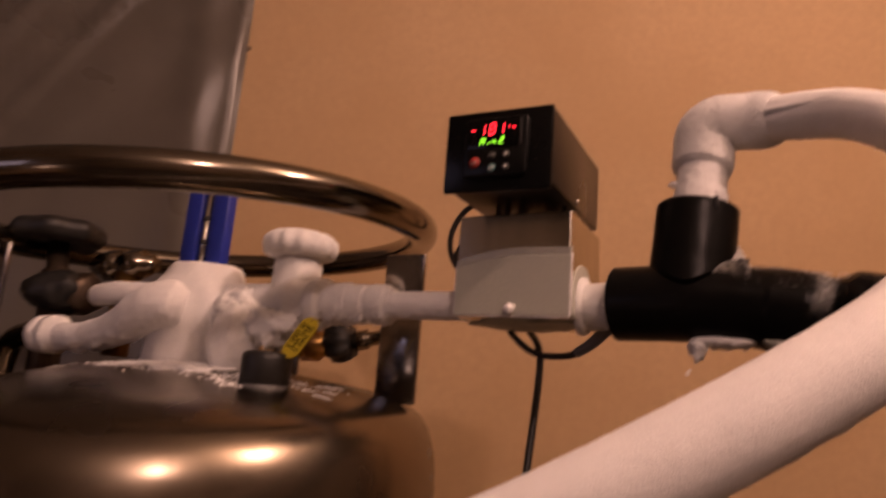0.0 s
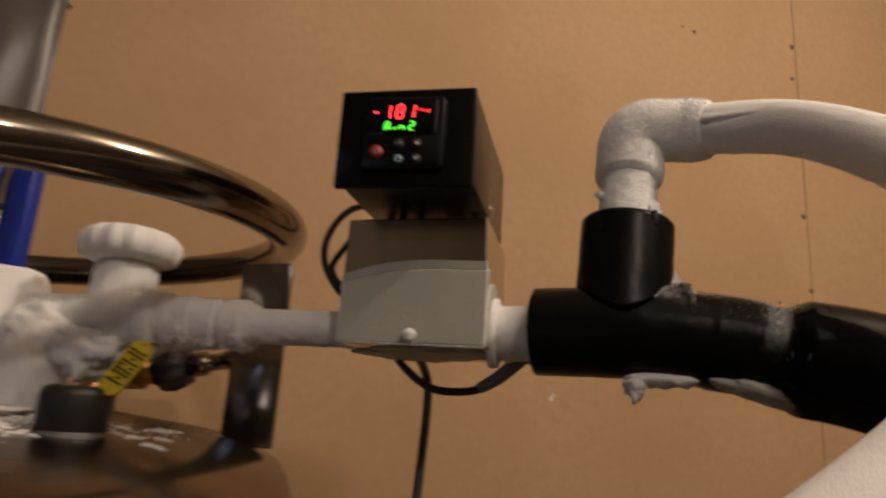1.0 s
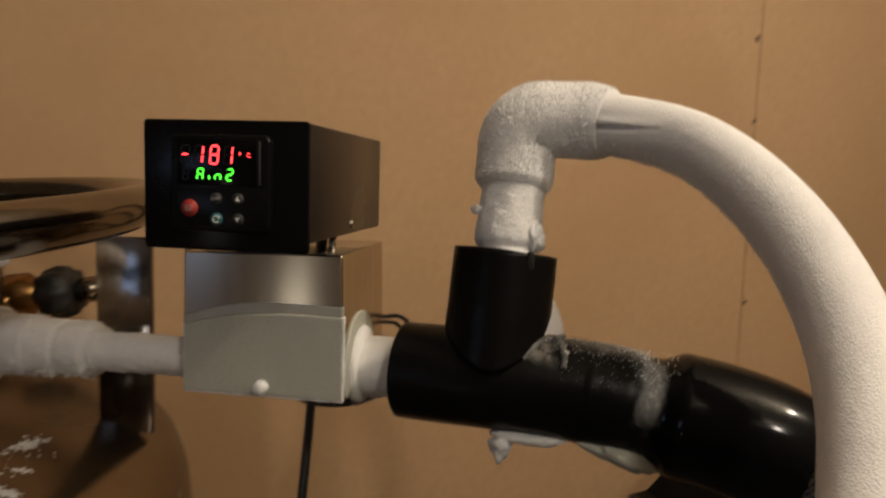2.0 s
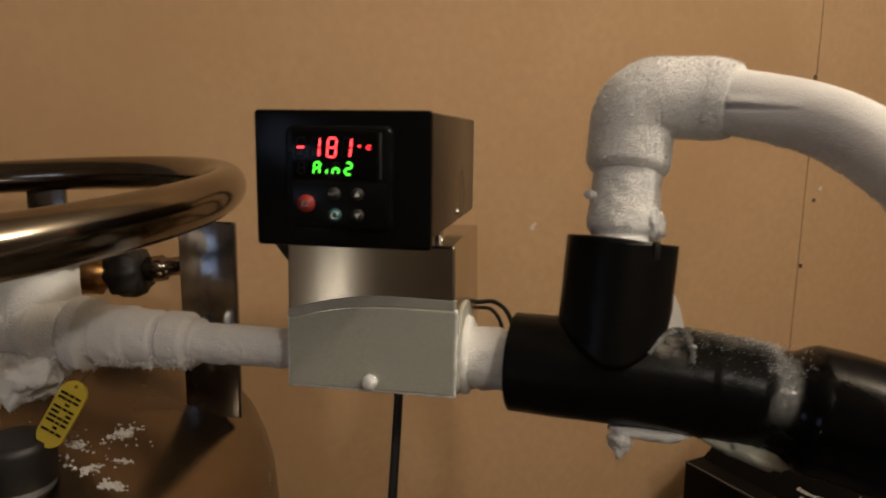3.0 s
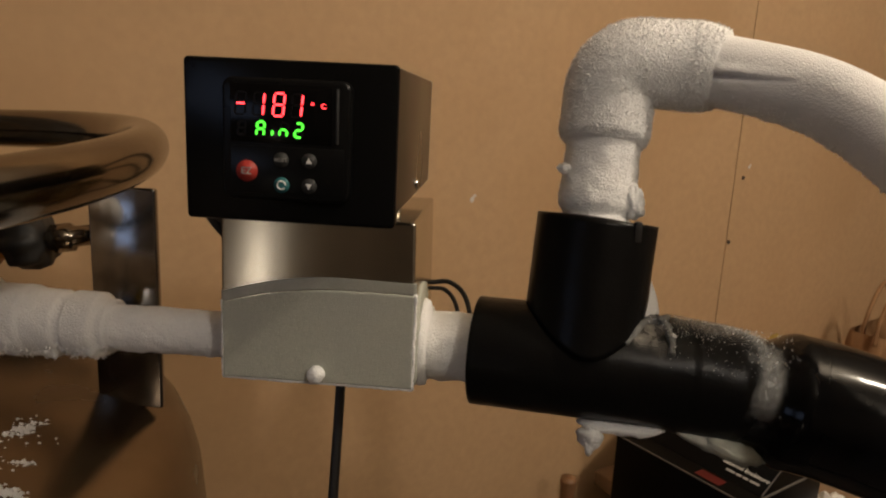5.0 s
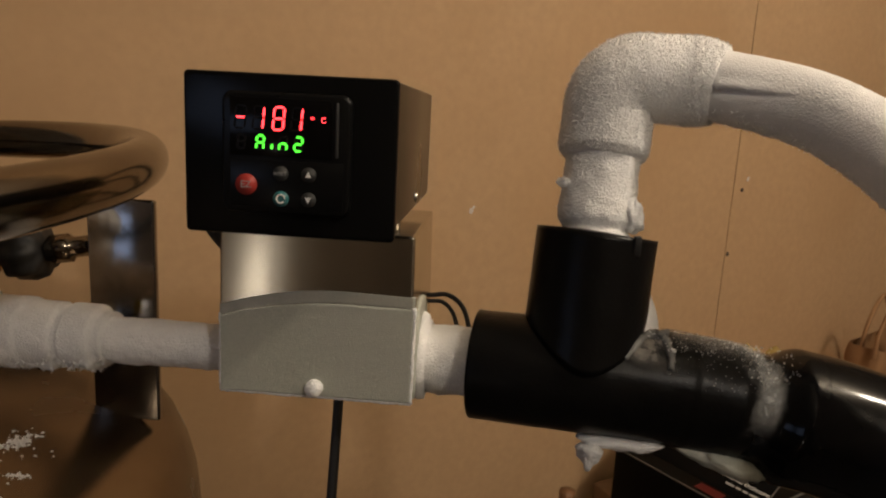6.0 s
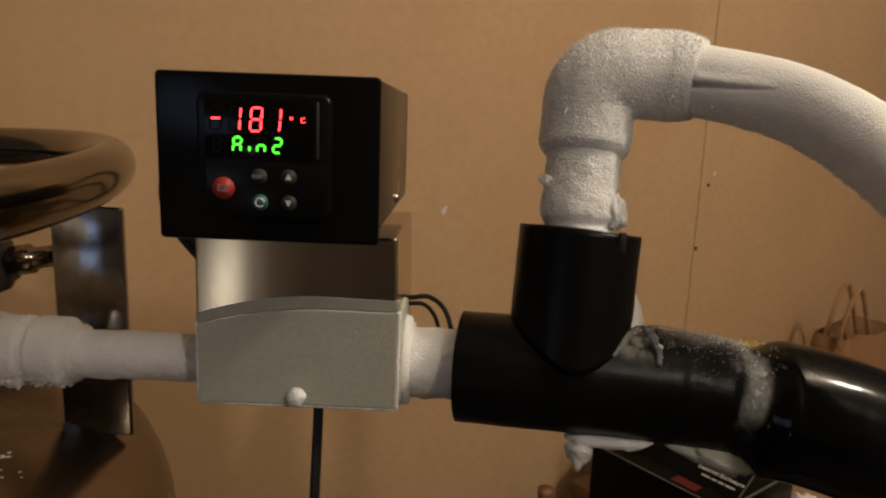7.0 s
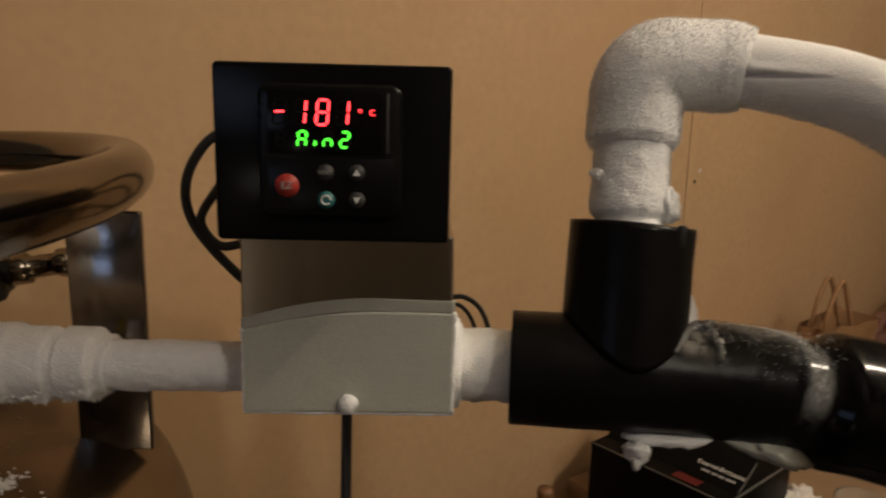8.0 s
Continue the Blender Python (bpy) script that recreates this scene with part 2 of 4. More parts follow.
def smooth_path(points, n=12):
    c = [Vector(p) for p in points]
    c = [2 * c[0] - c[1]] + c + [2 * c[-1] - c[-2]]
    out = []
    for i in range(1, len(c) - 2):
        p0, p1, p2, p3 = c[i - 1:i + 3]
        for k in range(n):
            u = k / n
            out.append(0.5 * (2 * p1 + (p2 - p0) * u + (2 * p0 - 5 * p1 + 4 * p2 - p3) * u * u + (3 * p1 - p0 - 3 * p2 + p3) * u ** 3))
    out.append(c[-2])
    return out


def tube(points, radius, seg=24, rough=0.0, grain=150.0, caps=True, droop=0.0):
    """A tube along points. radius: a number or a function of 0..1. rough: height of its frost. droop: how far tufts hang below."""
    pts = [Vector(p) for p in points]
    n = len(pts)
    verts, faces = [], []
    side = None
    for i, p in enumerate(pts):
        d = (pts[min(i + 1, n - 1)] - pts[max(i - 1, 0)]).normalized()
        if side is None:
            side = d.cross(Vector((0, 0, 1)) if abs(d.z) < 0.9 else Vector((0, 1, 0))).normalized()
        side = (side - d * side.dot(d)).normalized()
        up = d.cross(side)
        r0 = radius(i / (n - 1)) if callable(radius) else radius
        for k in range(seg):
            a = 2 * math.pi * k / seg
            dr = side * math.cos(a) + up * math.sin(a)
            q = p + dr * r0
            r = 0.0
            if rough:
                r += rough * noise.noise(q * grain) + 0.6 * rough * noise.noise(q * grain * 0.3) + 0.5 * rough * noise.noise(q * grain * 2.7)
            if droop and dr.z < -0.3:
                r += droop * max(0.0, noise.noise(q * 130 + Vector((7, 3, 1)))) ** 1.3 * (-dr.z)
            verts.append(q + dr * r)
    for i in range(n - 1):
        for k in range(seg):
            a, b = i * seg + k, i * seg + (k + 1) % seg
            faces.append((a, b, b + seg, a + seg))
    if caps:
        faces.append(tuple(reversed(range(seg))))
        faces.append(tuple(range((n - 1) * seg, n * seg)))
    return verts, faces


def lathe(profile, at=(0, 0, 0), turn=None, seg=48, rough=0.0, grain=120.0, lobes=0, lobe=0.0, close=True):
    """A body of revolution round z from (radius, height) pairs; lobes: scalloped rim."""
    m = (turn.to_3x3() if turn is not None else Matrix.Identity(3))
    o = Vector(at)
    verts, faces = [], []
    for r, z in profile:
        for k in range(seg):
            a = 2 * math.pi * k / seg
            rr = r * (1 + lobe * math.cos(lobes * a)) if lobes else r
            q = o + m @ Vector((rr * math.cos(a), rr * math.sin(a), z))
            if rough:
                dr = (m @ Vector((math.cos(a), math.sin(a), 0.4))).normalized()
                q = q + dr * rough * (noise.noise(q * grain) + 0.5 * noise.noise(q * grain * 2.5))
            verts.append(q)
    n = len(profile)
    for i in range(n - 1):
        for k in range(seg):
            a, b = i * seg + k, i * seg + (k + 1) % seg
            faces.append((a, b, b + seg, a + seg))
    if close:
        faces.append(tuple(reversed(range(seg))))
        faces.append(tuple(range((n - 1) * seg, n * seg)))
    return verts, faces


def blob(at, size, rough=0.15, grain=60.0, seg=40, droop=0.0, turn=None):
    """A lumpy mass of frost: an ellipsoid pushed in and out by noise; droop: tufts below."""
    o = Vector(at)
    verts, faces = [], []
    rings = seg // 2
    for i in range(rings + 1):
        ph = math.pi * i / rings
        for k in range(seg):
            a = 2 * math.pi * k / seg
            d = Vector((math.sin(ph) * math.cos(a), math.sin(ph) * math.sin(a), math.cos(ph)))
            q = Vector((d.x * size[0], d.y * size[1], d.z * size[2]))
            if turn is not None:
                q = turn.to_3x3() @ q
            f = 1 + rough * (1.6 * noise.noise((o + q) * grain) + 0.8 * noise.noise((o + q) * grain * 3) + 0.3 * noise.noise((o + q) * grain * 9))
            q = q * f
            if droop and d.z < 0:
                q.z -= droop * max(0.0, noise.noise(Vector((o.x + q.x, o.y + q.y, 0)) * 140)) ** 1.2
            verts.append(o + q)
    for i in range(rings):
        for k in range(seg):
            a, b = i * seg + k, i * seg + (k + 1) % seg
            faces.append((a, a + seg, b + seg, b))
    return verts, faces


def crystals(surface, count, size, rng, keep=None, out=1.0, thick=0.32, splay=0.6):
    """Small frost needles standing on a surface given as vertices and faces."""
    vs, fs = surface
    verts, faces = [], []
    made = 0
    tries = 0
    while made < count and tries < count * 12:
        tries += 1
        f = fs[rng.randrange(len(fs))]
        if len(f) > 4:
            continue
        a, b, c = Vector(vs[f[0]]), Vector(vs[f[1]]), Vector(vs[f[2]])
        u, v = rng.random(), rng.random()
        p = a + (b - a) * u + (c - b) * v
        n = (b - a).cross(c - a)
        if n.length < 1e-12:
            continue
        n = n.normalized() * out
        if keep is not None and not keep(p, n):
            continue
        s = size * rng.uniform(0.4, 1.3)
        d = (n + Vector((rng.uniform(-splay, splay), rng.uniform(-splay, splay), rng.uniform(-splay, splay)))).normalized()
        t = d.orthogonal().normalized() * s * thick
        w = d.cross(t)
        k = len(verts)
        p = p - n * s * 0.15
        verts += [p + t, p - t * 0.5 + w * 0.87, p - t * 0.5 - w * 0.87, p + d * s]
        faces += [(k, k + 1, k + 3), (k + 1, k + 2, k + 3), (k + 2, k, k + 3)]
        made += 1
    return verts, faces


def frost_film(name, path, radius, a0, a1, cover, mat, parent, label="", lift=0.0006, rough=0.0003, na=60):
    """A thin film lying on a pipe between two angles (0: towards -y, 90: up), with its cover kept per point."""
    verts, faces, cov = [], [], []
    n = len(path)
    for i, p in enumerate(path):
        d = (path[min(i + 1, n - 1)] - path[max(i - 1, 0)]).normalized()
        f = Vector((0, -1, 0))
        f = (f - d * f.dot(d)).normalized()
        up = f.cross(d)
        if up.z < 0:
            up = -up
        r0 = radius(i / (n - 1)) if callable(radius) else radius
        for k in range(na + 1):
            a = math.radians(a0 + (a1 - a0) * k / na)
            dr = f * math.cos(a) + up * math.sin(a)
            q = p + dr * r0
            c = max(0.0, min(1.0, cover(q, math.degrees(a))))
            verts.append(q + dr * (lift + c * rough * (1 + noise.noise(q * 300) + noise.noise(q * 800))))
            cov.append(c)
    for i in range(n - 1):
        for k in range(na):
            a = i * (na + 1) + k
            faces.append((a, a + na + 1, a + na + 2, a + 1))
    ob = part(name, (verts, faces), mat, parent, label)
    ob.data.attributes.new("cover", "FLOAT", "POINT").data.foreach_set("value", cov)
    return ob


def letters(text, size, mat, parent, m, name="lettering", label=""):
    """Text as a flat mesh of the built-in font, in the plane of the matrix m."""
    cu = bpy.data.curves.new(name, "FONT")
    cu.body, cu.size, cu.align_x, cu.align_y, cu.extrude = text, size, "CENTER", "CENTER", 0.0001
    tmp = bpy.data.objects.new(name, cu)
    scene.collection.objects.link(tmp)
    bpy.context.view_layer.update()
    me = bpy.data.meshes.new_from_object(tmp.evaluated_get(bpy.context.evaluated_depsgraph_get()))
    bpy.data.objects.remove(tmp)
    bpy.data.curves.remove(cu)
    o = ORIGIN[parent]
    me.transform(Matrix.Translation(-o) @ m)
    me.materials.clear()
    me.materials.append(mat)
    ob = new(name, me)
    ob.parent = parent
    ORIGIN[ob] = o
    return tagged(ob, label)


rng = random.Random(4)

# ------------------------------------------------------------------ setting: the room
SLOPE = 0.6568
along = Vector((1, SLOPE, 0)).normalized()
inward = Vector((along.y, -along.x, 0))
W0 = Vector((0.0, 1.2049, 0.0))
WALL_TURN = math.degrees(math.atan2(along.y, along.x))


def wall_point(s, n, z):
    """A point s metres along the board wall, n metres out from it."""
    return W0 + along * s + inward * n + Vector((0, 0, z))


def wall_box(s0, s1, n0, n1, z0, z1, bevel=0.0):
    bm = box(s0, s1, n0, n1, z0, z1, bevel)
    for v in bm.verts:
        v.co = wall_point(v.co.x, v.co.y, v.co.z)
    bmesh.ops.recalc_face_normals(bm, faces=bm.faces)
    return bm


def s_of(x):
    return x / along.x


SEAM_S = s_of(0.612)
HEIGHT = 2.45
wall_north = thing("wall_north", wall_point(0, 0, 0), "tan unpainted wallboard wall with a vertical joint", "wall", kind="structure")
part("panel", wall_box(-2.4, SEAM_S - 0.0017, -0.0125, 0.0, 0, HEIGHT, 0.0006), M_WALL, wall_north, smooth=False)
part("panel", wall_box(SEAM_S + 0.0017, 2.2, -0.0125, -0.0008, 0, HEIGHT, 0.0006), M_WALL, wall_north, smooth=False)
part("backing", wall_box(-2.4, 2.2, -0.1, -0.0135, 0, HEIGHT), M_SEAM, wall_north, smooth=False)
ROOM = 3.4
solid("wall_south", wall_box(-2.5, 2.3, ROOM, ROOM + 0.1, 0, HEIGHT), M_PLAIN, wall_point(0, ROOM, 0), "plain painted wall behind the camera", "wall", kind="structure", smooth=False)
solid("wall_west", wall_box(-2.5, -2.4, -0.1, ROOM, 0, HEIGHT), M_PLAIN, wall_point(-2.45, 1.5, 0), "plain painted side wall", "wall", kind="structure", smooth=False)
solid("wall_east", wall_box(2.2, 2.3, -0.1, ROOM, 0, HEIGHT), M_PLAIN, wall_point(2.25, 1.5, 0), "plain painted side wall", "wall", kind="structure", smooth=False)
solid("floor", wall_box(-2.5, 2.3, -0.1, ROOM + 0.1, -0.1, 0), M_FLOOR, wall_point(0, 1.5, 0), "dark worn floor", "floor", kind="structure", smooth=False)
solid("ceiling", wall_box(-2.5, 2.3, -0.1, ROOM + 0.1, HEIGHT, HEIGHT + 0.1), M_CEIL, wall_point(0, 1.5, HEIGHT), "pale painted ceiling", "ceiling", kind="structure", smooth=False)

# screws and scars along the joint of the boards
WALL_ROT = Matrix.Rotation(math.atan2(along.y, along.x), 4, "Z") @ rot("X", 90)


def wall_screw(x, z, r=0.004, label="dark screw head sunk in the wallboard"):
    at = wall_point(s_of(x), 0, z)
    prof = [(r, -0.004), (r, 0.0004), (r * 0.8, 0.001), (r * 0.35, 0.0008), (r * 0.3, -0.0003)]
    solid("wall_screw", lathe(prof, at, WALL_ROT, 16), M_SCREW, at, label, "screw", group="wall screws")


for sx, sz, sr in ((0.6335, 1.164, 0.004), (0.6182, 1.035, 0.0045), (0.609, 1.395, 0.005), (0.603, 1.552, 0.006), (0.600, 1.87, 0.005), (0.604, 1.95, 0.006), (0.35, 1.912, 0.003), (0.375, 1.908, 0.004), (-0.5586, 1.6207, 0.0045), (-0.66, 1.70, 0.004)):
    wall_screw(sx, sz, sr)

# the chipped spot on the board and the one beside the joint
for cx, cz, cs in ((0.1089, 1.137, 0.006), (0.645, 1.186, 0.004)):
    at = wall_point(s_of(cx), 0.0, cz)
    bm = bmesh.new()
    pts = [(-1, -.6), (-.3, -1.1), (.3, -.5), (.2, .1), (.9, .7), (.4, 1.2), (-.2, .5), (-.7, .4)]
    loop = [bm.verts.new(at + along * (px * cs) + Vector((0, 0, pz * cs)) + inward * 0.0012) for px, pz in pts]
    face = bm.faces.new(loop)
    ext = bmesh.ops.extrude_face_region(bm, geom=[face])
    for v in ext["geom"]:
        if isinstance(v, bmesh.types.BMVert):
            v.co -= inward * 0.0025
    bmesh.ops.recalc_face_normals(bm, faces=bm.faces)
    solid("wall_chip", bm, M_TISSUE, at, "pale torn chip on the tan wallboard", "chip", smooth=False)

# dark plastic sheet hung on the wall
sheet_v, sheet_f = [], []
S1 = s_of(-0.560)
NS, NZ = 200, 110
for layer in (0, 1):
    for i in range(NS + 1):
        for k in range(NZ + 1):
            s = S1 - 1.25 * i / NS
            z = 0.25 + 2.1 * k / NZ
            w = 0.010 + 0.008 * noise.noise(Vector((s * 4.0, z * 1.1, 2.0))) + 0.007 * noise.noise(Vector((s * 9 - z * 5, z * 2, 5.0)))
            w += 0.006 * math.exp(-((S1 - s - 0.07) / 0.03) ** 2) + 0.0015 * math.exp(-((S1 - s - 0.012) / 0.006) ** 2)
            for c0, c1, cw, ch in ((0.10, 0.62, 0.010, 0.011), (0.22, 0.60, 0.007, 0.009), (0.05, 0.95, 0.012, 0.009), (0.36, 0.70, 0.009, 0.010)):
                w += ch * math.exp(-((S1 - s - c0 - c1 * (1.85 - z)) / cw) ** 2) * max(0.0, min(1.0, (z - 1.25) / 0.2))
            w *= min(1.0, 0.25 + i / 3)
            sheet_v.append(wall_point(s, max(0.003, w) - layer * 0.0012, z))
for i in range(NS):
    for k in range(NZ):
        a = i * (NZ + 1) + k
        q = (a, a + 1, a + NZ + 2, a + NZ + 1)
        sheet_f.append(q)
        b = (NS + 1) * (NZ + 1)
        sheet_f.append(tuple(reversed([x + b for x in q])))
solid("plastic_sheet", (sheet_v, sheet_f), M_SHEET, wall_point(S1 - 0.6, 0, 0.25), "dark grey shiny plastic sheet hung creased on the wall", "sheet")

# ------------------------------------------------------------------ unseen lamps, desk and screen behind the camera
for bx, by, bz, bw, bc in BULBS:
    lamp = thing("ceiling_lamp", (bx, by, HEIGHT), "bare warm bulb in a white ceiling holder", "lamp", group="ceiling lamps")
    part("holder", lathe([(0.05, 0.0), (0.05, -0.02), (0.03, -0.035), (0.022, -0.09), (0.0, -0.09)], (bx, by, HEIGHT), None, 24), M_CEIL, lamp)

lamp = thing("table_lamp", (-0.50, -0.95, 0.60), "small bare-bulb table lamp on the desk", "lamp")
part("base", lathe([(0.06, 0.60), (0.06, 0.612), (0.02, 0.622), (0.0, 0.622)], (-0.50, -0.95, 0), None, 32), M_BEZEL, lamp)
part("stem", tube([(-0.50, -0.95, 0.61), (-0.50, -0.95, 0.73)], 0.008, 16), M_BOLT, lamp)
part("socket", lathe([(0.016, 0.71), (0.018, 0.73), (0.018, 0.74), (0.0, 0.74)], (-0.50, -0.95, 0), None, 24), M_BEZEL, lamp)
# unseen desk, added only to carry the lamp and the screen
desk = thing("desk", (-0.83, -0.70, 0), "unseen plain wooden desk added to hold a table lamp and a screen", "desk")
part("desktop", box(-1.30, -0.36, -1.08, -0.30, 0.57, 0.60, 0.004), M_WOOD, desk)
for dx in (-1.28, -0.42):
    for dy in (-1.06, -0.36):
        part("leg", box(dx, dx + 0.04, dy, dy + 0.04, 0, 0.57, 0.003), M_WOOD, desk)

# unseen lit computer screen, added so the steel bracket mirrors a bluish glow
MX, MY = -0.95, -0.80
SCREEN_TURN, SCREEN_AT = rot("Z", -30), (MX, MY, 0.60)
monitor = thing("computer_monitor", SCREEN_AT, "unseen black computer monitor with a pale blue lit screen, assumed from reflections", "monitor")
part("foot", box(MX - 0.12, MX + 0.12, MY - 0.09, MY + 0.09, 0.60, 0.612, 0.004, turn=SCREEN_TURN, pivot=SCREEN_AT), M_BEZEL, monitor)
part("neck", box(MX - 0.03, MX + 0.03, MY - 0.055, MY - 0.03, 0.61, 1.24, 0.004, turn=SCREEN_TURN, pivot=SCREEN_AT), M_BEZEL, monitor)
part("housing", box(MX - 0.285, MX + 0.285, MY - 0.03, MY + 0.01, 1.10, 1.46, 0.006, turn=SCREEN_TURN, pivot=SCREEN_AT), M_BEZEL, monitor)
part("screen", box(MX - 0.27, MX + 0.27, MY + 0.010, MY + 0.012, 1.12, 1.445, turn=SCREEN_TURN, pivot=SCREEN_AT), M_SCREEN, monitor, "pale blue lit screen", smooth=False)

# ------------------------------------------------------------------ the steel tank
AX, AY = -0.329, 0.569
tank = thing("cryogenic_tank", (AX, AY, 0.0), "stainless steel liquid gas tank with a lifting ring", "tank")
prof = [(0.0, 1.078), (0.06, 1.0765), (0.10, 1.0725), (0.14, 1.066), (0.18, 1.0585), (0.21, 1.0535), (0.23, 1.0495), (0.25, 1.044), (0.268, 1.037), (0.281, 1.028), (0.2895, 1.0165), (0.296, 1.001), (0.3, 0.986), (0.3015, 0.972), (0.3018, 0.96), (0.3028, 0.957), (0.3028, 0.952), (0.3018, 0.949), (0.3018, 0.6), (0.3018, 0.16), (0.29, 0.12), (0.25, 0.1), (0.0, 0.1)]
prof = [(0.94 * r, z) for r, z in prof]


def leaning(mesh):
    """The tank stands a little out of plumb."""
    return [Vector((v.x, v.y, v.z + (0.0232 * (v.x - AX) + 0.068 * (v.y - AY)) * max(0.0, min(1.0, (v.z - 0.3) / 0.6)))) for v in mesh[0]], mesh[1]


part("shell", leaning(lathe(prof[::-1], (AX, AY, 0), None, 128, close=False)), M_STEEL, tank)
part("foot_ring", lathe([(0.25, 0.105), (0.25, 0.0), (0.268, 0.0), (0.268, 0.105)], (AX, AY, 0), None, 64, close=False), M_STEEL, tank)
RX, RY, RZ0, RR, RT = -0.327, 0.5712, 1.219, 0.247, 0.0165
ring_prof = [(RR + RT * math.cos(radians(b - 90)), RZ0 + RT * math.sin(radians(b - 90))) for b in range(0, 361, 9)]
ring_v, ring_f = lathe(ring_prof, (RX, RY, 0), None, 200, close=False)
ring_v = [Vector((v.x, v.y, v.z + 0.0479 * (v.x - RX) + 0.065 * (v.y - RY))) for v in ring_v]
part("lifting_ring", (ring_v, ring_f), M_RING, tank, "polished round steel lifting ring")
part("bracket", box(-0.1375, -0.0905, 0.663, 0.669, 1.0525, 1.2105, 0.0015), M_BAR, tank, "flat steel bracket, frosted and scuffed")
part("bracket", box(-0.585, -0.54, 0.50, 0.506, 1.025, 1.198, 0.0015), M_BAR, tank)
part("bracket", box(-0.40, -0.355, 0.811, 0.817, 1.03, 1.225, 0.0015), M_BAR, tank)
part("plug_collar", lathe([(0.0215, 1.045), (0.0215, 1.0605), (0.019, 1.063), (0.0, 1.063)], (-0.172, 0.5285, 0), None, 40), M_FROST_GREY, tank)
part("plug_cap", lathe([(0.0205, 1.060), (0.0222, 1.062), (0.0226, 1.084), (0.0214, 1.0885), (0.017, 1.0905), (0.0, 1.091)], (-0.172, 0.5285, 0), None, 48, lobes=24, lobe=0.006), M_RUBBER, tank, "black rubber cap")
# frosted neck on the middle of the tank
part("neck_frost", lathe([(0.054, 1.066), (0.053, 1.082), (0.052, 1.094), (0.054, 1.108), (0.057, 1.122), (0.057, 1.138), (0.054, 1.152), (0.049, 1.163), (0.043, 1.170), (0.040, 1.178), (0.036, 1.1825), (0.0, 1.184)], (-0.318, 0.585, 0), None, 120, 0.003, 30), M_FROST, tank, "neck fitting buried in smooth white frost")


def tank_z(x, y):
    r = math.hypot(x - AX, y - AY)
    return float(np.interp(r, [p[0] for p in prof[:14]], [p[1] for p in prof[:14]])) + 0.0232 * (x - AX) + 0.068 * (y - AY)


def powder(patches, count, size):
    """Loose grains of frost lying on the tank top, thick in the middle of each patch and thin at its rim."""
    verts, faces = [], []
    for k in range(count):
        cx, cy, rx, ry = patches[rng.randrange(len(patches))]
        u, a = rng.gauss(0, 0.45), rng.uniform(0, 6.2832)
        x, y = cx + rx * u * math.cos(a), cy + ry * u * math.sin(a)
        if noise.noise(Vector((x * 70, y * 70, 3))) < -0.12:
            continue
        s = size * rng.uniform(0.35, 1.3)
        z = tank_z(x, y) - 0.0002
        n = len(verts)
        t = rng.uniform(0, 6.2832)
        verts += [Vector((x + s * math.cos(t + q * 2.09), y + s * math.sin(t + q * 2.09), z)) for q in range(3)] + [Vector((x + rng.uniform(-s, s) * 0.4, y + rng.uniform(-s, s) * 0.4, z + s * rng.uniform(0.5, 1.0)))]
        faces += [(n, n + 1, n + 3), (n + 1, n + 2, n + 3), (n + 2, n, n + 3)]
    return verts, faces


part("frost_powder", powder([(-0.31, 0.50, 0.10, 0.03), (-0.27, 0.52, 0.09, 0.035), (-0.23, 0.53, 0.06, 0.03), (-0.30, 0.54, 0.12, 0.05), (-0.20, 0.55, 0.05, 0.03)], 3400, 0.0019), M_FUZZ, tank, "powdery frost scattered round the neck", smooth=False, kind="stuff")
part("frost_powder", powder([(-0.17, 0.57, 0.03, 0.02), (-0.145, 0.555, 0.012, 0.008), (-0.132, 0.572, 0.010, 0.006), (-0.19, 0.50, 0.03, 0.012), (-0.12, 0.545, 0.01, 0.006), (-0.15, 0.60, 0.03, 0.02)], 900, 0.0018), M_FUZZ, tank, "flakes of frost fallen on the tank top", smooth=False, kind="stuff")
part("neck_frost", blob((-0.290, 0.548, 1.064), (0.085, 0.062, 0.012), 0.2, 40, 100), M_FROST, tank, "crust of white frost on the tank top")
part("neck_frost", blob((-0.238, 0.553, 1.100), (0.024, 0.022, 0.036), 0.12, 30, 56), M_FROST, tank)
bendmesh = tube(smooth_path([(-0.478, 0.534, 1.0965), (-0.46, 0.534, 1.0965), (-0.43, 0.535, 1.0975), (-0.395, 0.535, 1.104), (-0.362, 0.532, 1.115), (-0.335, 0.53, 1.127), (-0.315, 0.534, 1.133), (-0.298, 0.545, 1.130)], 14), lambda u: 0.0150 + 0.0100 * min(1, max(0, (u - 0.30) / 0.45)) - 0.006 * max(0, (u - 0.9) / 0.1), 48, 0.0012, 60, droop=0.007)
part("frosted_bend", bendmesh, M_FROST, tank, "bent pipe thick with white frost")
part("frosted_bend", tube(smooth_path([(-0.49, 0.585, 1.150), (-0.44, 0.575, 1.151), (-0.38, 0.58, 1.150), (-0.31, 0.585, 1.148)]), 0.0135, 32, 0.0006, 70), M_FROST, tank)
part("union_nut", lathe([(0.012, -0.05), (0.012, -0.034), (0.019, -0.032), (0.019, -0.008), (0.014, -0.006), (0.014, 0.006), (0.019, 0.008), (0.019, 0.032), (0.012, 0.034), (0.012, 0.05)], (-0.47, 0.60, 1.19), rot("Y", 90), 6), M_RING, tank, "bright hexagonal union nuts")
part("union_leg", tube([(-0.46, 0.60, 1.19), (-0.46, 0.60, 1.08)], 0.015, 20), M_BRASS, tank)
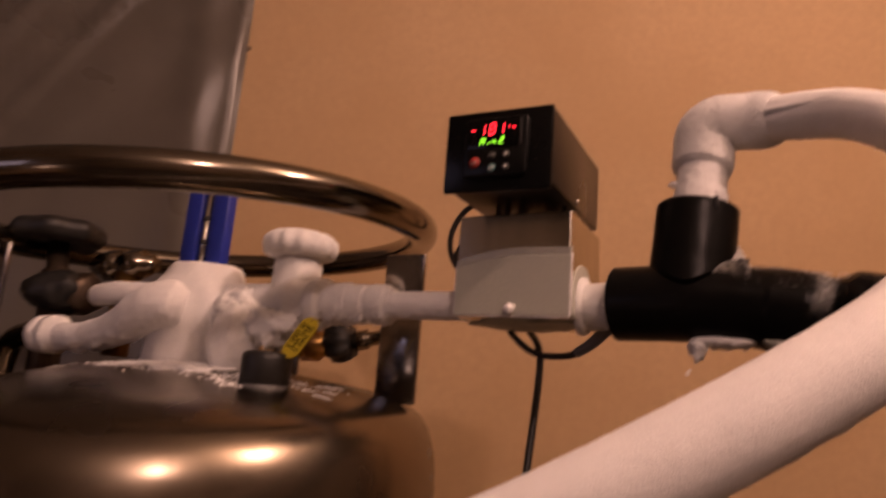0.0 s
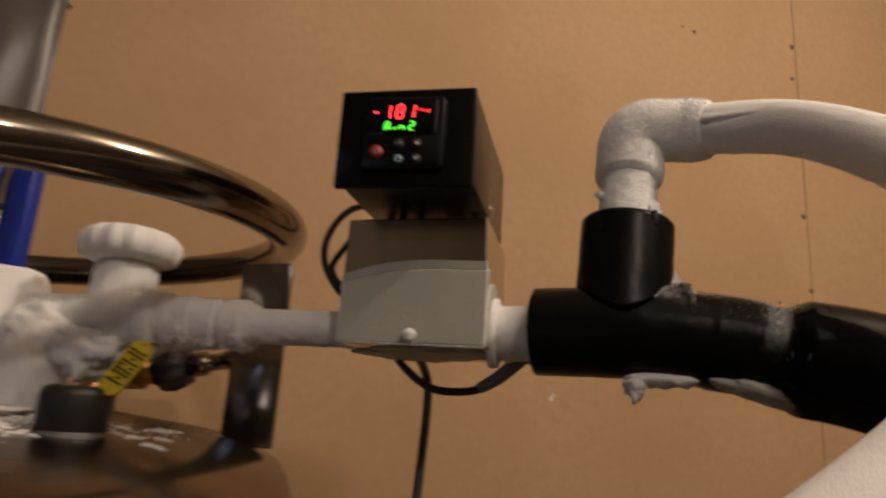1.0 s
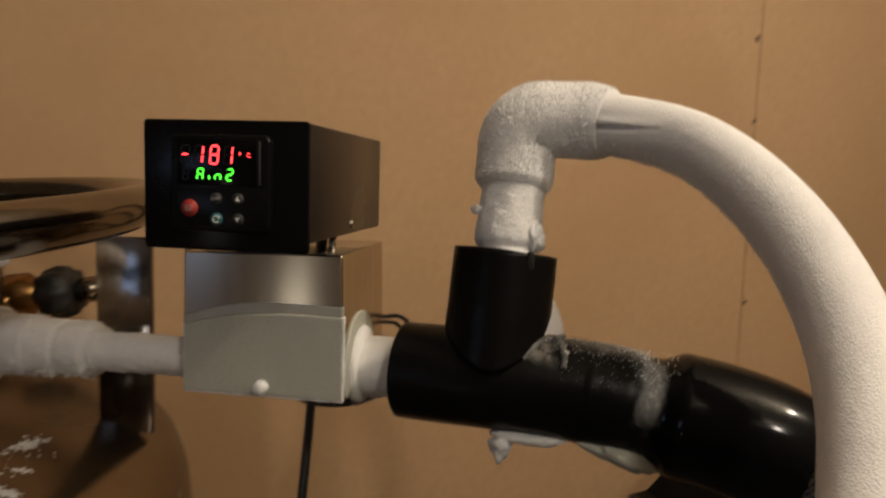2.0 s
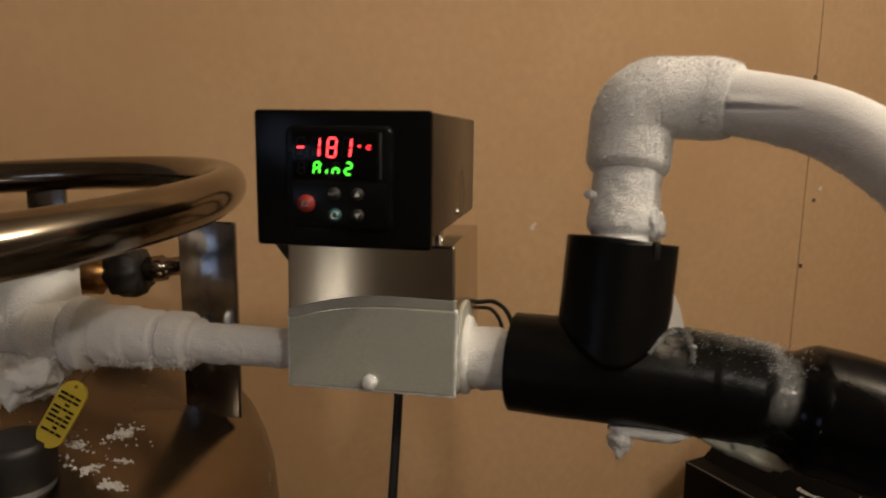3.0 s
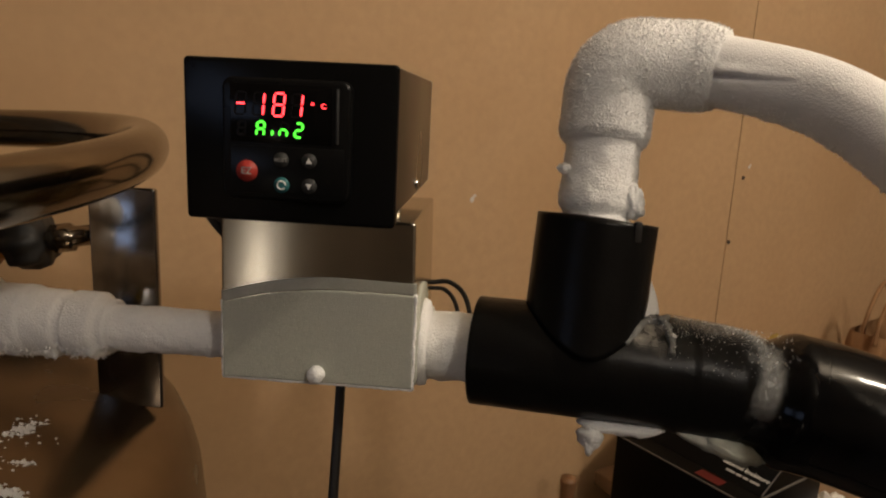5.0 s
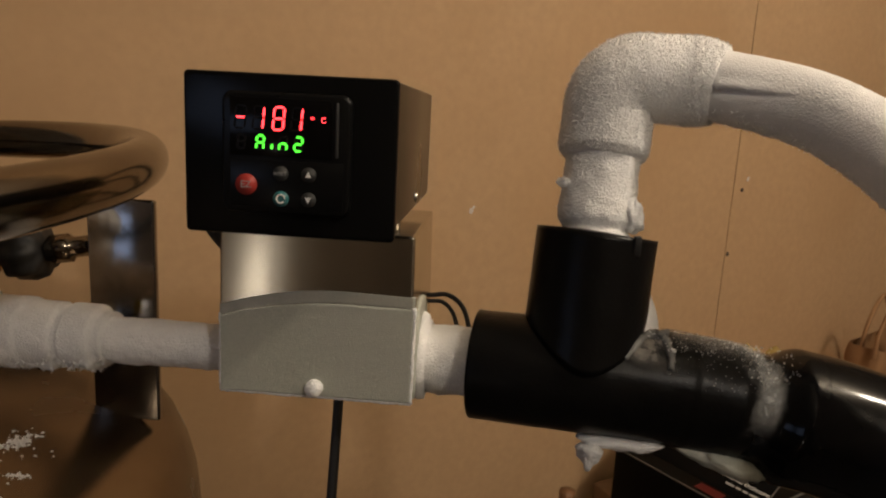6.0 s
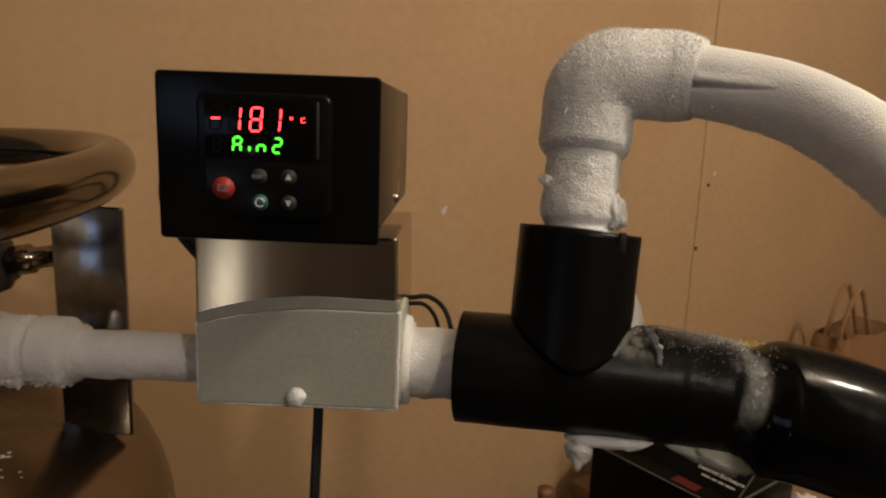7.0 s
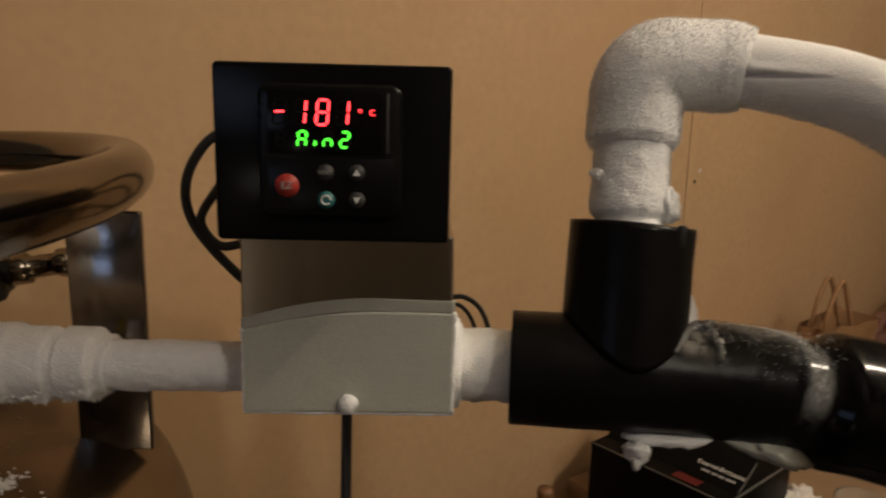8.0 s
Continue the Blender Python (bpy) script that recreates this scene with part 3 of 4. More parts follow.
# blue clamp bars on the neck
part("blue_bar", box(-0.379, -0.355, 0.598, 0.612, 1.15, 1.285, 0.002), M_BLUE, tank, "blue plastic clamp bar")
part("blue_bar", box(-0.339, -0.315, 0.598, 0.612, 1.15, 1.285, 0.002), M_BLUE, tank, "blue plastic clamp bar")
part("clamp_rod", box(-0.357, -0.337, 0.607, 0.612, 1.15, 1.283, 0.001), M_RUBBER, tank)
part("clamp_pin", tube([(-0.347, 0.602, 1.15), (-0.347, 0.602, 1.28)], 0.0042, 16), M_BOLT, tank, "bright metal pin")
for cz in (1.212, 1.240):
    part("clamp_ring", lathe([(0.004, 0), (0.0052, 0.001), (0.0052, 0.005), (0.004, 0.006)], (-0.347, 0.602, cz), None, 16), M_RUBBER, tank)
part("bend_union", lathe([(0.012, -0.022), (0.0205, -0.021), (0.021, -0.012), (0.0175, -0.010), (0.0175, -0.004), (0.0215, -0.002), (0.0215, 0.008), (0.0165, 0.010), (0.0165, 0.016)], (-0.482, 0.534, 1.0975), rot("Y", 90), 48, 0.0008, 90), M_FROST, tank, "union nut rimed with frost")
part("bend_drop", tube(smooth_path([(-0.495, 0.534, 1.0975), (-0.525, 0.534, 1.097), (-0.55, 0.532, 1.085), (-0.556, 0.53, 1.05), (-0.556, 0.53, 1.005)]), 0.0135, 28), M_RING, tank, "bare steel pipe bending down to the tank")
# dark vent valve beyond the neck
part("vent_wheel", lathe([(0.014, -0.010), (0.046, -0.013), (0.053, -0.006), (0.054, 0.004), (0.049, 0.012), (0.03, 0.013), (0.022, 0.019), (0.0, 0.021)], (-0.548, 0.560, 1.219), rot("Y", -6), 80, lobes=8, lobe=0.05), M_RUBBER, tank, "dark round handwheel")
part("vent_stem", lathe([(0.017, -0.07), (0.017, -0.04), (0.012, -0.036), (0.012, 0.0), (0.0, 0.0)], (-0.543, 0.560, 1.214), rot("Y", -12), 24), M_SCREW, tank)
part("vent_body", blob((-0.525, 0.560, 1.150), (0.042, 0.034, 0.026), 0.10, 30, 48), M_RUBBER, tank, "dark rubber-wrapped valve body")
part("vent_nut", lathe([(0.0, -0.030), (0.024, -0.030), (0.026, -0.026), (0.026, 0.010), (0.020, 0.014)], (-0.500, 0.575, 1.150), rot("Y", 90), 6), M_SCREW, tank)
part("vent_pipe", tube([(-0.53, 0.562, 1.13), (-0.53, 0.562, 1.03)], 0.018, 24), M_SCREW, tank)
# relief valve with black wheel behind
part("relief_wheel", lathe([(0.008, -0.017), (0.025, -0.016), (0.0275, 0.0), (0.025, 0.013), (0.010, 0.017), (0.0, 0.017)], (-0.305, 0.842, 1.128), rot("Y", 78), 48, lobes=8, lobe=0.07), M_RUBBER, tank, "black lobed wheel")
part("relief_body", lathe([(0.022, -0.05), (0.024, -0.02), (0.018, -0.015), (0.018, 0.0)], (-0.325, 0.845, 1.125), rot("Y", 85), 6, close=True), M_BRASS, tank, "tarnished brass valve body")
part("relief_nut", lathe([(0.014, 0.0), (0.014, 0.02), (0.010, 0.022), (0.010, 0.045), (0.013, 0.047), (0.013, 0.06)], (-0.285, 0.845, 1.13), rot("Y", 80), 6, close=True), M_RING, tank)
part("relief_pipe", tube(smooth_path([(-0.36, 0.84, 1.12), (-0.38, 0.81, 1.10), (-0.38, 0.77, 1.06)]), 0.012, 20), M_BRASS, tank)

# ------------------------------------------------------------------ frosted valve and pipe into the steel box
PY, PZ = 0.58, 1.1425
valve = thing("frosted_valve", (-0.2, PY, 1.14), "shut-off valve and pipe thick with white frost", "valve")
xs = [-0.27 + 0.001 * i for i in range(197)]


PIPE_STEPS = [(-0.216, 0.019), (-0.186, 0.026), (-0.168, 0.0185), (-0.165, 0.0205), (-0.163, 0.0242), (-0.152, 0.0242), (-0.150, 0.0172), (-0.146, 0.0172), (-0.143, 0.0198), (-0.122, 0.0200), (-0.119, 0.0185), (-0.103, 0.0183), (-0.101, 0.0165), (-0.098, 0.0165), (-0.096, 0.0186), (-0.081, 0.0182), (-0.078, 0.0150)]


def pipe_r(u):
    """Radius of the frosted valve, union and nut along the pipe."""
    return float(np.interp(-0.27 + u * 0.196, [p[0] for p in PIPE_STEPS], [p[1] for p in PIPE_STEPS]))


body = tube([(x, PY, PZ + 0.001) for x in xs], pipe_r, 80, 0.0005, 110, droop=0.006)
part("valve_body", body, M_FROST, valve, "frost-covered valve body and union")
part("frost_fuzz", crystals(body, 1800, 0.0024, rng, lambda p, n: n.z < -0.55), M_FROST, valve, smooth=False, kind="stuff")
pipe = tube([(-0.078 + 0.001 * i, PY, PZ) for i in range(82)], 0.0128, 56, 0.0005, 220, droop=0.0016)
part("pipe", pipe, M_FROST, valve, "frosted straight pipe")
part("bonnet", lathe([(0.033, 1.135), (0.030, 1.15), (0.0255, 1.16), (0.0242, 1.172), (0.0245, 1.182), (0.024, 1.187), (0.021, 1.190), (0.021, 1.193), (0.0, 1.193)], (-0.197, 0.588, 0), None, 64, 0.0010, 60), M_FROST, valve)
part("handwheel", lathe([(0.0, 1.190), (0.030, 1.1905), (0.0365, 1.194), (0.0385, 1.2015), (0.0372, 1.209), (0.031, 1.2155), (0.016, 1.2195), (0.0, 1.2205)], (-0.197, 0.588, 0), None, 168, 0.0006, 90, lobes=14, lobe=0.03), M_FROST, valve, "scalloped handwheel white with frost")
part("frost_lump", blob((-0.205, 0.572, 1.118), (0.033, 0.028, 0.020), 0.16, 60, 72, droop=0.012), M_FROST, valve)
part("frost_lump", blob((-0.245, 0.57, 1.13), (0.03, 0.028, 0.026), 0.16, 55, 72, droop=0.008), M_FROST, valve)

tag = thing("yellow_tag", (-0.143, 0.535, 1.125), "yellow plastic tag with dark print hanging from the valve", "tag")
TT, TP = rot("Y", 24) @ rot("X", -20), (-0.143, 0.535, 1.105)
cap_v = []
for y in (0.534, 0.536):
    for k in range(32):
        a = 2 * math.pi * k / 32
        cap_v.append(Vector((-0.143 + 0.0092 * math.cos(a), y, 1.105 + 0.0092 * math.sin(a) + math.copysign(0.0125, math.sin(a) + 1e-6))))
cap_f = [tuple(range(32)), tuple(reversed(range(32, 64)))] + [(k, 32 + k, 32 + (k + 1) % 32, (k + 1) % 32) for k in range(32)]
turn_tag = Matrix.Translation(Vector(TP)) @ TT @ Matrix.Translation(-Vector(TP))
part("tag_plate", ([turn_tag @ v for v in cap_v], cap_f), M_YELLOW, tag, smooth=False)
for k in range(9):
    for a, b in ((0.0022, 0.0078), (0.0086, 0.0118), (0.0126, 0.0165)):
        if (k * 3 + int(a * 1000)) % 5:
            part("print_bar", box(-0.1525 + a, -0.1525 + b, 0.5334, 0.5338, 1.0925 + 0.0030 * k, 1.0939 + 0.0030 * k, turn=TT, pivot=TP), M_CARTON, tag, smooth=False)
part("tag_wire", tube(smooth_path([(-0.136, 0.540, 1.121), (-0.139, 0.552, 1.123), (-0.142, 0.562, 1.124)]), 0.0012, 10), M_BRASS, tag)

# ------------------------------------------------------------------ steel sensor box
SX1, SY0, SY1, SZ0, SZ1 = 0.1006, 0.55, 0.648, 1.13, 1.2148
sensor = thing("sensor_box", (0.05, 0.6, SZ0), "brushed stainless steel box half covered in frost", "metal box")
box_shell = box(0, SX1, SY0, SY1, SZ0, SZ1, 0.0012, 2)
for v in box_shell.verts:
    # the folded top rises a little to one side
    u = max(0.0, (v.co.z - SZ0) / (SZ1 - SZ0))
    v.co.z += u * (0.0012 + 0.0016 * v.co.x / SX1)
    v.co.x += u * (0.0008 - 0.0026 * v.co.x / SX1)
part("shell", box_shell, M_BRUSHED, sensor, smooth=False)


def frost_top(x):
    u = x / SX1
    return 1.1712 + 0.0105 * (1 - (1 - min(1, u * 1.5)) ** 2) - 0.001 * max(0, u - 0.7) + 0.0004 * noise.noise(Vector((x * 300, 1, 1)))


def film(z_low, z_high, off, rough, nx=110, nz=60):
    """A bumpy layer on the front of the box between two height curves, with a closing rim."""
    verts, faces = [], []
    for i in range(nx + 1):
        x = 0.0002 + (SX1 - 0.0004) * i / nx
        a, b = z_low(x), z_high(x)
        for k in range(nz + 1):
            z = a + (b - a) * k / nz
            q = Vector((x, SY0, z))
            d = off + rough * (0.6 * noise.noise(q * 260) + 0.5 * noise.noise(q * 700) + 0.3)
            e = min(i, nx - i, k, nz - k)
            verts.append(Vector((x, SY0 + 0.0008 - (0.0008 + max(0.0001, d)) * (1.0 if e else 0.0), z)))
    for i in range(nx):
        for k in range(nz):
            a = i * (nz + 1) + k
            faces.append((a, a + nz + 1, a + nz + 2, a + 1))
    return verts, faces


part("frost_layer", film(lambda x: SZ0 + 0.0004, frost_top, 0.0005, 0.00008), M_FROST_THIN, sensor, "thin grey-white frost")
part("dew_layer", film(lambda x: frost_top(x) - 0.0006, lambda x: 1.1768 + 0.0112 * (1 - (1 - min(1, x / SX1 * 1.6)) ** 2) - 0.002 * max(0, x / SX1 - 0.6), 0.0001, 0.00012, 110, 16), M_DEW, sensor, "band of condensation")
side_v, side_f = [], []
for i in range(25):
    for k in range(25):
        rad, a = 0.0205 + 0.0135 * k / 24, math.radians(-40 + 260 * i / 24)
        y, z = PY + 0.006 + rad * math.cos(a), PZ + 0.002 + rad * math.sin(a)
        y, z = max(SY0 + 0.001, min(SY1 - 0.001, y)), max(SZ0 + 0.0006, min(SZ1, z))
        q = Vector((SX1, y, z))
        side_v.append(Vector((SX1 + 0.0006 + 0.0006 * noise.noise(q * 500) - (0.0014 if k == 24 else 0), y, z)))
for i in range(24):
    for k in range(24):
        a = i * 25 + k
        side_f.append((a, a + 25, a + 26, a + 1))
part("frost_side", (side_v, side_f), M_FROST_THIN, sensor)
part("screw_head", blob((0.0504, 0.5475, 1.1362), (0.0046, 0.0042, 0.0046), 0.08, 220, 28), M_FROST, sensor, "frosted round screw head")
part("collar", lathe([(0.0235, -0.002), (0.0245, 0.001), (0.0235, 0.004), (0.0205, 0.0048), (0.0195, 0.006)], (SX1, 0.586, 1.1445), rot("Y", 90), 56, 0.0007, 200), M_FROST, sensor, "frosted pipe collar")
stub = tube([(SX1 + 0.002 * i, 0.584 - 0.00016 * i, 1.1444) for i in range(22)], 0.0187, 60, 0.0008, 200, droop=0.002)
part("stub_pipe", stub, M_FROST, sensor, "short frosted pipe stub")
under = blob((0.05, 0.6, SZ0 - 0.0005), (0.047, 0.044, 0.003), 0.25, 60, 48)
for rx, ra, rb in ((0.0006, SZ0 + 0.0005, 1.172), (SX1 - 0.0006, SZ0 + 0.0005, 1.1815)):
    rim = tube([(rx, SY0 + 0.0004, ra + (rb - ra) * i / 40) for i in range(41)], lambda u: 0.0011 if rx > 0.05 else 0.0008, 14, 0.0005, 500)
    part("frost_rim", rim, M_FROST, sensor)
rim = tube([(0.0006 + (SX1 - 0.0012) * i / 60, SY0 + 0.0006, SZ0 + 0.0004) for i in range(61)], 0.0009, 14, 0.0005, 500)
part("frost_rim", rim, M_FROST, sensor)
part("frost_underside", under, M_FROST_THIN, sensor)

# ------------------------------------------------------------------ temperature controller
CX0, CX1, CY0, CY1, CZ0, CZ1 = 0.0047, 0.0947, 0.5035, 0.656, 1.2269, 1.2897
ctl = thing("temperature_controller", (0.05, 0.58, SZ1), "black temperature controller box with a lit red and green display", "controller")
part("case", box(CX0 + 0.0006, CX1 - 0.0006, CY0 + 0.002, CY1, CZ0 + 0.0006, CZ1 - 0.0006, 0.0012), M_BLACK, ctl, "black painted metal case")


def pillow(x0, x1, z0, z1, r, y_front, y_back, lip):
    """A rounded rectangular plate facing -y with softened front edges."""
    verts, faces = [], []
    rings = [(0.0, y_back), (0.0, y_front + lip), (lip * 0.3, y_front + lip * 0.3), (lip, y_front)]
    n = 32
    for inset, y in rings:
        for k in range(n):
            a = 2 * math.pi * (k + 0.5) / n
            cx, cz = (x1 - r if math.cos(a) > 0 else x0 + r), (z1 - r if math.sin(a) > 0 else z0 + r)
            verts.append(Vector((cx + (r - inset) * math.cos(a), y, cz + (r - inset) * math.sin(a))))
    for j in range(len(rings) - 1):
        for k in range(n):
            a, b = j * n + k, j * n + (k + 1) % n
            faces.append((a, b, b + n, a + n))
    faces.append(tuple(range(3 * n, 4 * n)))
    return verts, faces


part("front_plate", pillow(CX0, CX1, CZ0 - 0.0045, CZ1, 0.0022, CY0, CY0 + 0.003, 0.0010), M_FRONT, ctl, "glossy black front plate")
bez = part("bezel", pillow(0.0225, 0.0762, 1.2325, 1.2822, 0.0045, CY0 - 0.0045, CY0 + 0.001, 0.0014), M_BEZEL, ctl, "moulded black bezel")
FY = CY0 - 0.0045
part("display_window", box(0.0262, 0.0685, FY - 0.0003, FY + 0.001, 1.2562, 1.2798, 0.0002), M_WINDOW, bez)
# ridge beside the window; its grey stands for the light it reflects
part("window_edge", box(0.0700, 0.0712, FY - 0.0009, FY + 0.001, 1.2570, 1.2790, 0.0003), M_BTN_GREY, bez)
part("keypad", box(0.0262, 0.0735, FY - 0.0003, FY + 0.001, 1.2352, 1.2548, 0.0002), M_BEZEL, bez)
DY = FY - 0.0003


def segment(x0, z0, x1, z1, w, mat, name):
    """One slanted bar of a digit on the display."""
    d = Vector((x1 - x0, 0, z1 - z0))
    x0, z0, x1, z1 = x0 + 0.06 * d.x, z0 + 0.06 * d.z, x1 - 0.06 * d.x, z1 - 0.06 * d.z
    n = Vector((-d.z, 0, d.x)).normalized() * w / 2
    e = d.normalized() * w / 2
    a, b = Vector((x0, DY, z0)), Vector((x1, DY, z1))
    ring = [a, a + e + n, b - e + n, b, b - e - n, a + e - n]
    v = ring + [p + Vector((0, -0.00012, 0)) for p in ring]
    f = [(11, 10, 9, 8, 7, 6), (0, 1, 2, 3, 4, 5)] + [(k, 6 + k, 6 + (k + 1) % 6, (k + 1) % 6) for k in range(6)]
    part(name, (v, f), mat, bez, smooth=False)


def digit(x, z, w, h, on, mat, ghost=True, wide=0.00082):
    """Seven bars, the lit ones named by their letters; x, z is the lower left."""
    s = 0.10
    P = {"a": (0, 2, 1, 2), "b": (1, 2, 1, 1), "c": (1, 1, 1, 0), "d": (0, 0, 1, 0), "e": (0, 1, 0, 0), "f": (0, 2, 0, 1), "g": (0, 1, 1, 1)}
    for k, (i0, j0, i1, j1) in P.items():
        if k in on or ghost:
            x0, z0, x1, z1 = x + i0 * w + s * j0 * h / 2, z + j0 * h / 2, x + i1 * w + s * j1 * h / 2, z + j1 * h / 2
            segment(x0, z0, x1, z1, wide, mat if k in on else M_GHOST, "segment" if k in on else "unlit_segment")


RZ, RH, RW = 1.2672, 0.0090, 0.0042
digit(0.0281, RZ, RW, RH, "g", M_RED)
digit(0.0356, RZ, RW, RH, "bc", M_RED)
digit(0.0440, RZ, RW, RH, "abcdefg", M_RED)
digit(0.0514, RZ, RW, RH, "bc", M_RED)
for lx, lt in ((0.0604, "°"), (0.0650, "C")):
    letters(lt, 0.0046 if lt == "°" else 0.0030, M_RED, bez, Matrix.Translation((lx, DY - 0.0001, 1.2718 - (0.0006 if lt == "°" else 0.0))) @ rot("X", 90), "degree_sign")
GZ, GH, GW = 1.2590, 0.0056, 0.0030
digit(0.0292, GZ, GW, GH, "", M_GREEN, True, 0.00095)
digit(0.0371, GZ, GW, GH, "abcefg", M_GREEN, True, 0.00095)
segment(0.0436, GZ, 0.0439, GZ + GH * 0.45, 0.0011, M_GREEN, "segment")
digit(0.0467, GZ, GW, GH, "ceg", M_GREEN, True, 0.00095)
digit(0.0530, GZ, GW, GH, "abdeg", M_GREEN, True, 0.00095)


def button(x, z, r, mat, name, label):
    ob = part(name, lathe([(r, 0.001), (r, -0.0005), (r * 0.9, -0.0009), (0.0, -0.0011)][::-1], (x, FY - 0.0003, z), Matrix.Rotation(radians(-90), 4, "X") @ rot("X", 180), 32), mat, bez, label)
    return ob


for bxx, bzz, brr, bmm, bl in ((0.0332, 1.2444, 0.0044, M_BTN_RED, "red round button"), (0.0476, 1.2495, 0.0031, M_BTN_GREY, "grey round button"), (0.0478, 1.2392, 0.0032, M_BTN_TEAL, "teal round button"), (0.0593, 1.2496, 0.0031, M_BTN_GREY, "grey round button"), (0.0593, 1.2393, 0.0031, M_BTN_GREY, "grey round button")):
    button(bxx, bzz, brr, bmm, "button", bl)
BY = FY - 0.0016
letters("EZ", 0.0040, M_KEY_PRINT, bez, Matrix.Translation((0.0332, BY, 1.2444)) @ rot("X", 90))
letters("RESET", 0.0020, M_KEY_PRINT, bez, Matrix.Translation((0.0476, BY, 1.2495)) @ rot("X", 90))
for az, up in ((1.2496, 1), (1.2393, -1)):
    v = [Vector((0.0593 + px * 0.0013, BY, az + up * pz * 0.0013)) for px, pz in ((-1, -.8), (1, -.8), (0, 1.1))]
    v += [p + Vector((0, 0.0012, 0)) for p in v]
    part("arrow_mark", (v, [(0, 1, 2), (5, 4, 3), (0, 3, 4, 1), (1, 4, 5, 2), (2, 5, 3, 0)]), M_PRINT, bez, smooth=False)
part("loop_mark", tube([(0.0478 + 0.0017 * math.cos(a / 20 * 5.6), BY + 0.0003, 1.2392 + 0.0017 * math.sin(a / 20 * 5.6)) for a in range(21)], 0.00035, 6), M_PRINT, bez)
part("case_screw", lathe([(0.0024, -0.001), (0.0026, 0.0002), (0.0022, 0.0014), (0.0008, 0.0018), (0.0006, 0.0008)], (CX1 - 0.0004, 0.582, 1.2335), rot("Y", 90), 20), M_BOLT, ctl, "bright cross-head screw")
part("standoff", tube([(0.086, 0.572, SZ1 - 0.0004), (0.086, 0.572, CZ0 + 0.001)], 0.0024, 16), M_BOLT, ctl, "bright metal stand-off post")
for px, py, lean in ((0.016, 0.600, -0.002), (0.027, 0.590, 0.001), (0.041, 0.595, -0.001), (0.069, 0.600, 0.002), (0.030, 0.632, 0.0), (0.055, 0.636, 0.002)):
    part("cable_stub", tube(smooth_path([(px, py, SZ1 - 0.0004), (px + lean, py - 0.001, SZ1 + 0.006), (px, py, CZ0 + 0.001)], 6), 0.0030, 14), M_CABLE, ctl, "short black cable into the case")

# ------------------------------------------------------------------ black insulated tee, sleeve and braided hose
tee = thing("insulated_tee", (0.19, 0.575, 1.117), "pipe tee wrapped in black foam insulation", "pipe fitting")
run_path = smooth_path([(0.1321, 0.5775, 1.1453), (0.1626, 0.5722, 1.1457), (0.1926, 0.5690, 1.1457), (0.2222, 0.5690, 1.1437), (0.2519, 0.5690, 1.1402), (0.272, 0.5685, 1.1370)], 16)
run = tube(run_path, lambda u: 0.0293 + (0.0006 if u > 0.70 else 0.0) - 0.0014 * max(0, (u - 0.9) / 0.1), 72, 0.00025, 90)
part("run", run, M_FOAM, tee, "black foam tube with a cut seam")
part("run_mouth", lathe([(0.0293, 0.0006), (0.0285, -0.0008), (0.0195, -0.0008), (0.0195, 0.01)], (0.1321, 0.5775, 1.1453), rot("Z", -8) @ rot("Y", 90), 48, close=False), M_FOAM, tee)
br_v, br_f = [], []
NA, NH = 72, 24
for j in range(NH + 1):
    for k in range(NA):
        a = 2 * math.pi * k / NA
        rx = 0.0312
        low = 1.1430 + math.sqrt(0.0140 ** 2 + 0.85 * (0.0312 * math.cos(a)) ** 2)
        top = 1.2203 - 0.0045 * math.sin(a) - 0.0024 * math.cos(a)
        z = low + (top - low) * j / NH
        u = (z - 1.15) / 0.068
        c = Vector((0.1862 + 0.0045 * u, 0.5692 + 0.0123 * u, z))
        q = c + Vector((rx * math.cos(a), rx * math.sin(a), 0))
        q += Vector((math.cos(a), math.sin(a), 0)) * 0.0003 * noise.noise(q * 90)
        br_v.append(q)
for j in range(NH):
    for k in range(NA):
        a, b = j * NA + k, j * NA + (k + 1) % NA
        br_f.append((a, b, b + NA, a + NA))
n0 = len(br_v)
for k in range(NA):
    q = br_v[NH * NA + k]
    c = Vector((0.1907, 0.5815, q.z))
    br_v.append(c + (q - c) * 0.70 - Vector((0, 0, 0.0004)))
for k in range(NA):
    br_v.append(br_v[n0 + k] - Vector((0, 0, 0.02)))
for k in range(NA):
    k2 = (k + 1) % NA
    br_f.append((NH * NA + k, NH * NA + k2, n0 + k2, n0 + k))
    br_f.append((n0 + k, n0 + k2, n0 + NA + k2, n0 + NA + k))
n1 = len(br_v)
for k in range(NA):
    q = br_v[k]
    br_v.append(Vector((q.x + (0.1865 - q.x) * 0.12, q.y + (0.570 - q.y) * 0.12, q.z + 0.0012)))
for k in range(NA):
    k2 = (k + 1) % NA
    br_f.append((n1 + k, n1 + k2, k2, k))
part("branch", (br_v, br_f), M_FOAM, tee, "upright black foam tube cut to a saddle")
# frost breaking out at the joints
wv, wf = [], []
for i in range(17):
    u = i / 16
    a0 = math.radians(-75 + 95 * u)
    for k in range(9):
        w = k / 8
        r = 0.0295 + 0.0018 * math.sin(math.pi * w)
        z = 1.1745 - 0.019 * (1 - u) ** 1.3 + (0.004 + 0.021 * u) * w
        q = Vector((0.1880 + r * math.cos(a0) + (0.012 * u) * (1 - w), 0.5765 + r * math.sin(a0), z))
        wv.append(q + Vector((0.0006, -0.0006, 0)) * noise.noise(q * 200))
for i in range(16):
    for k in range(8):
        a = i * 9 + k
        wf.append((a, a + 9, a + 10, a + 1))
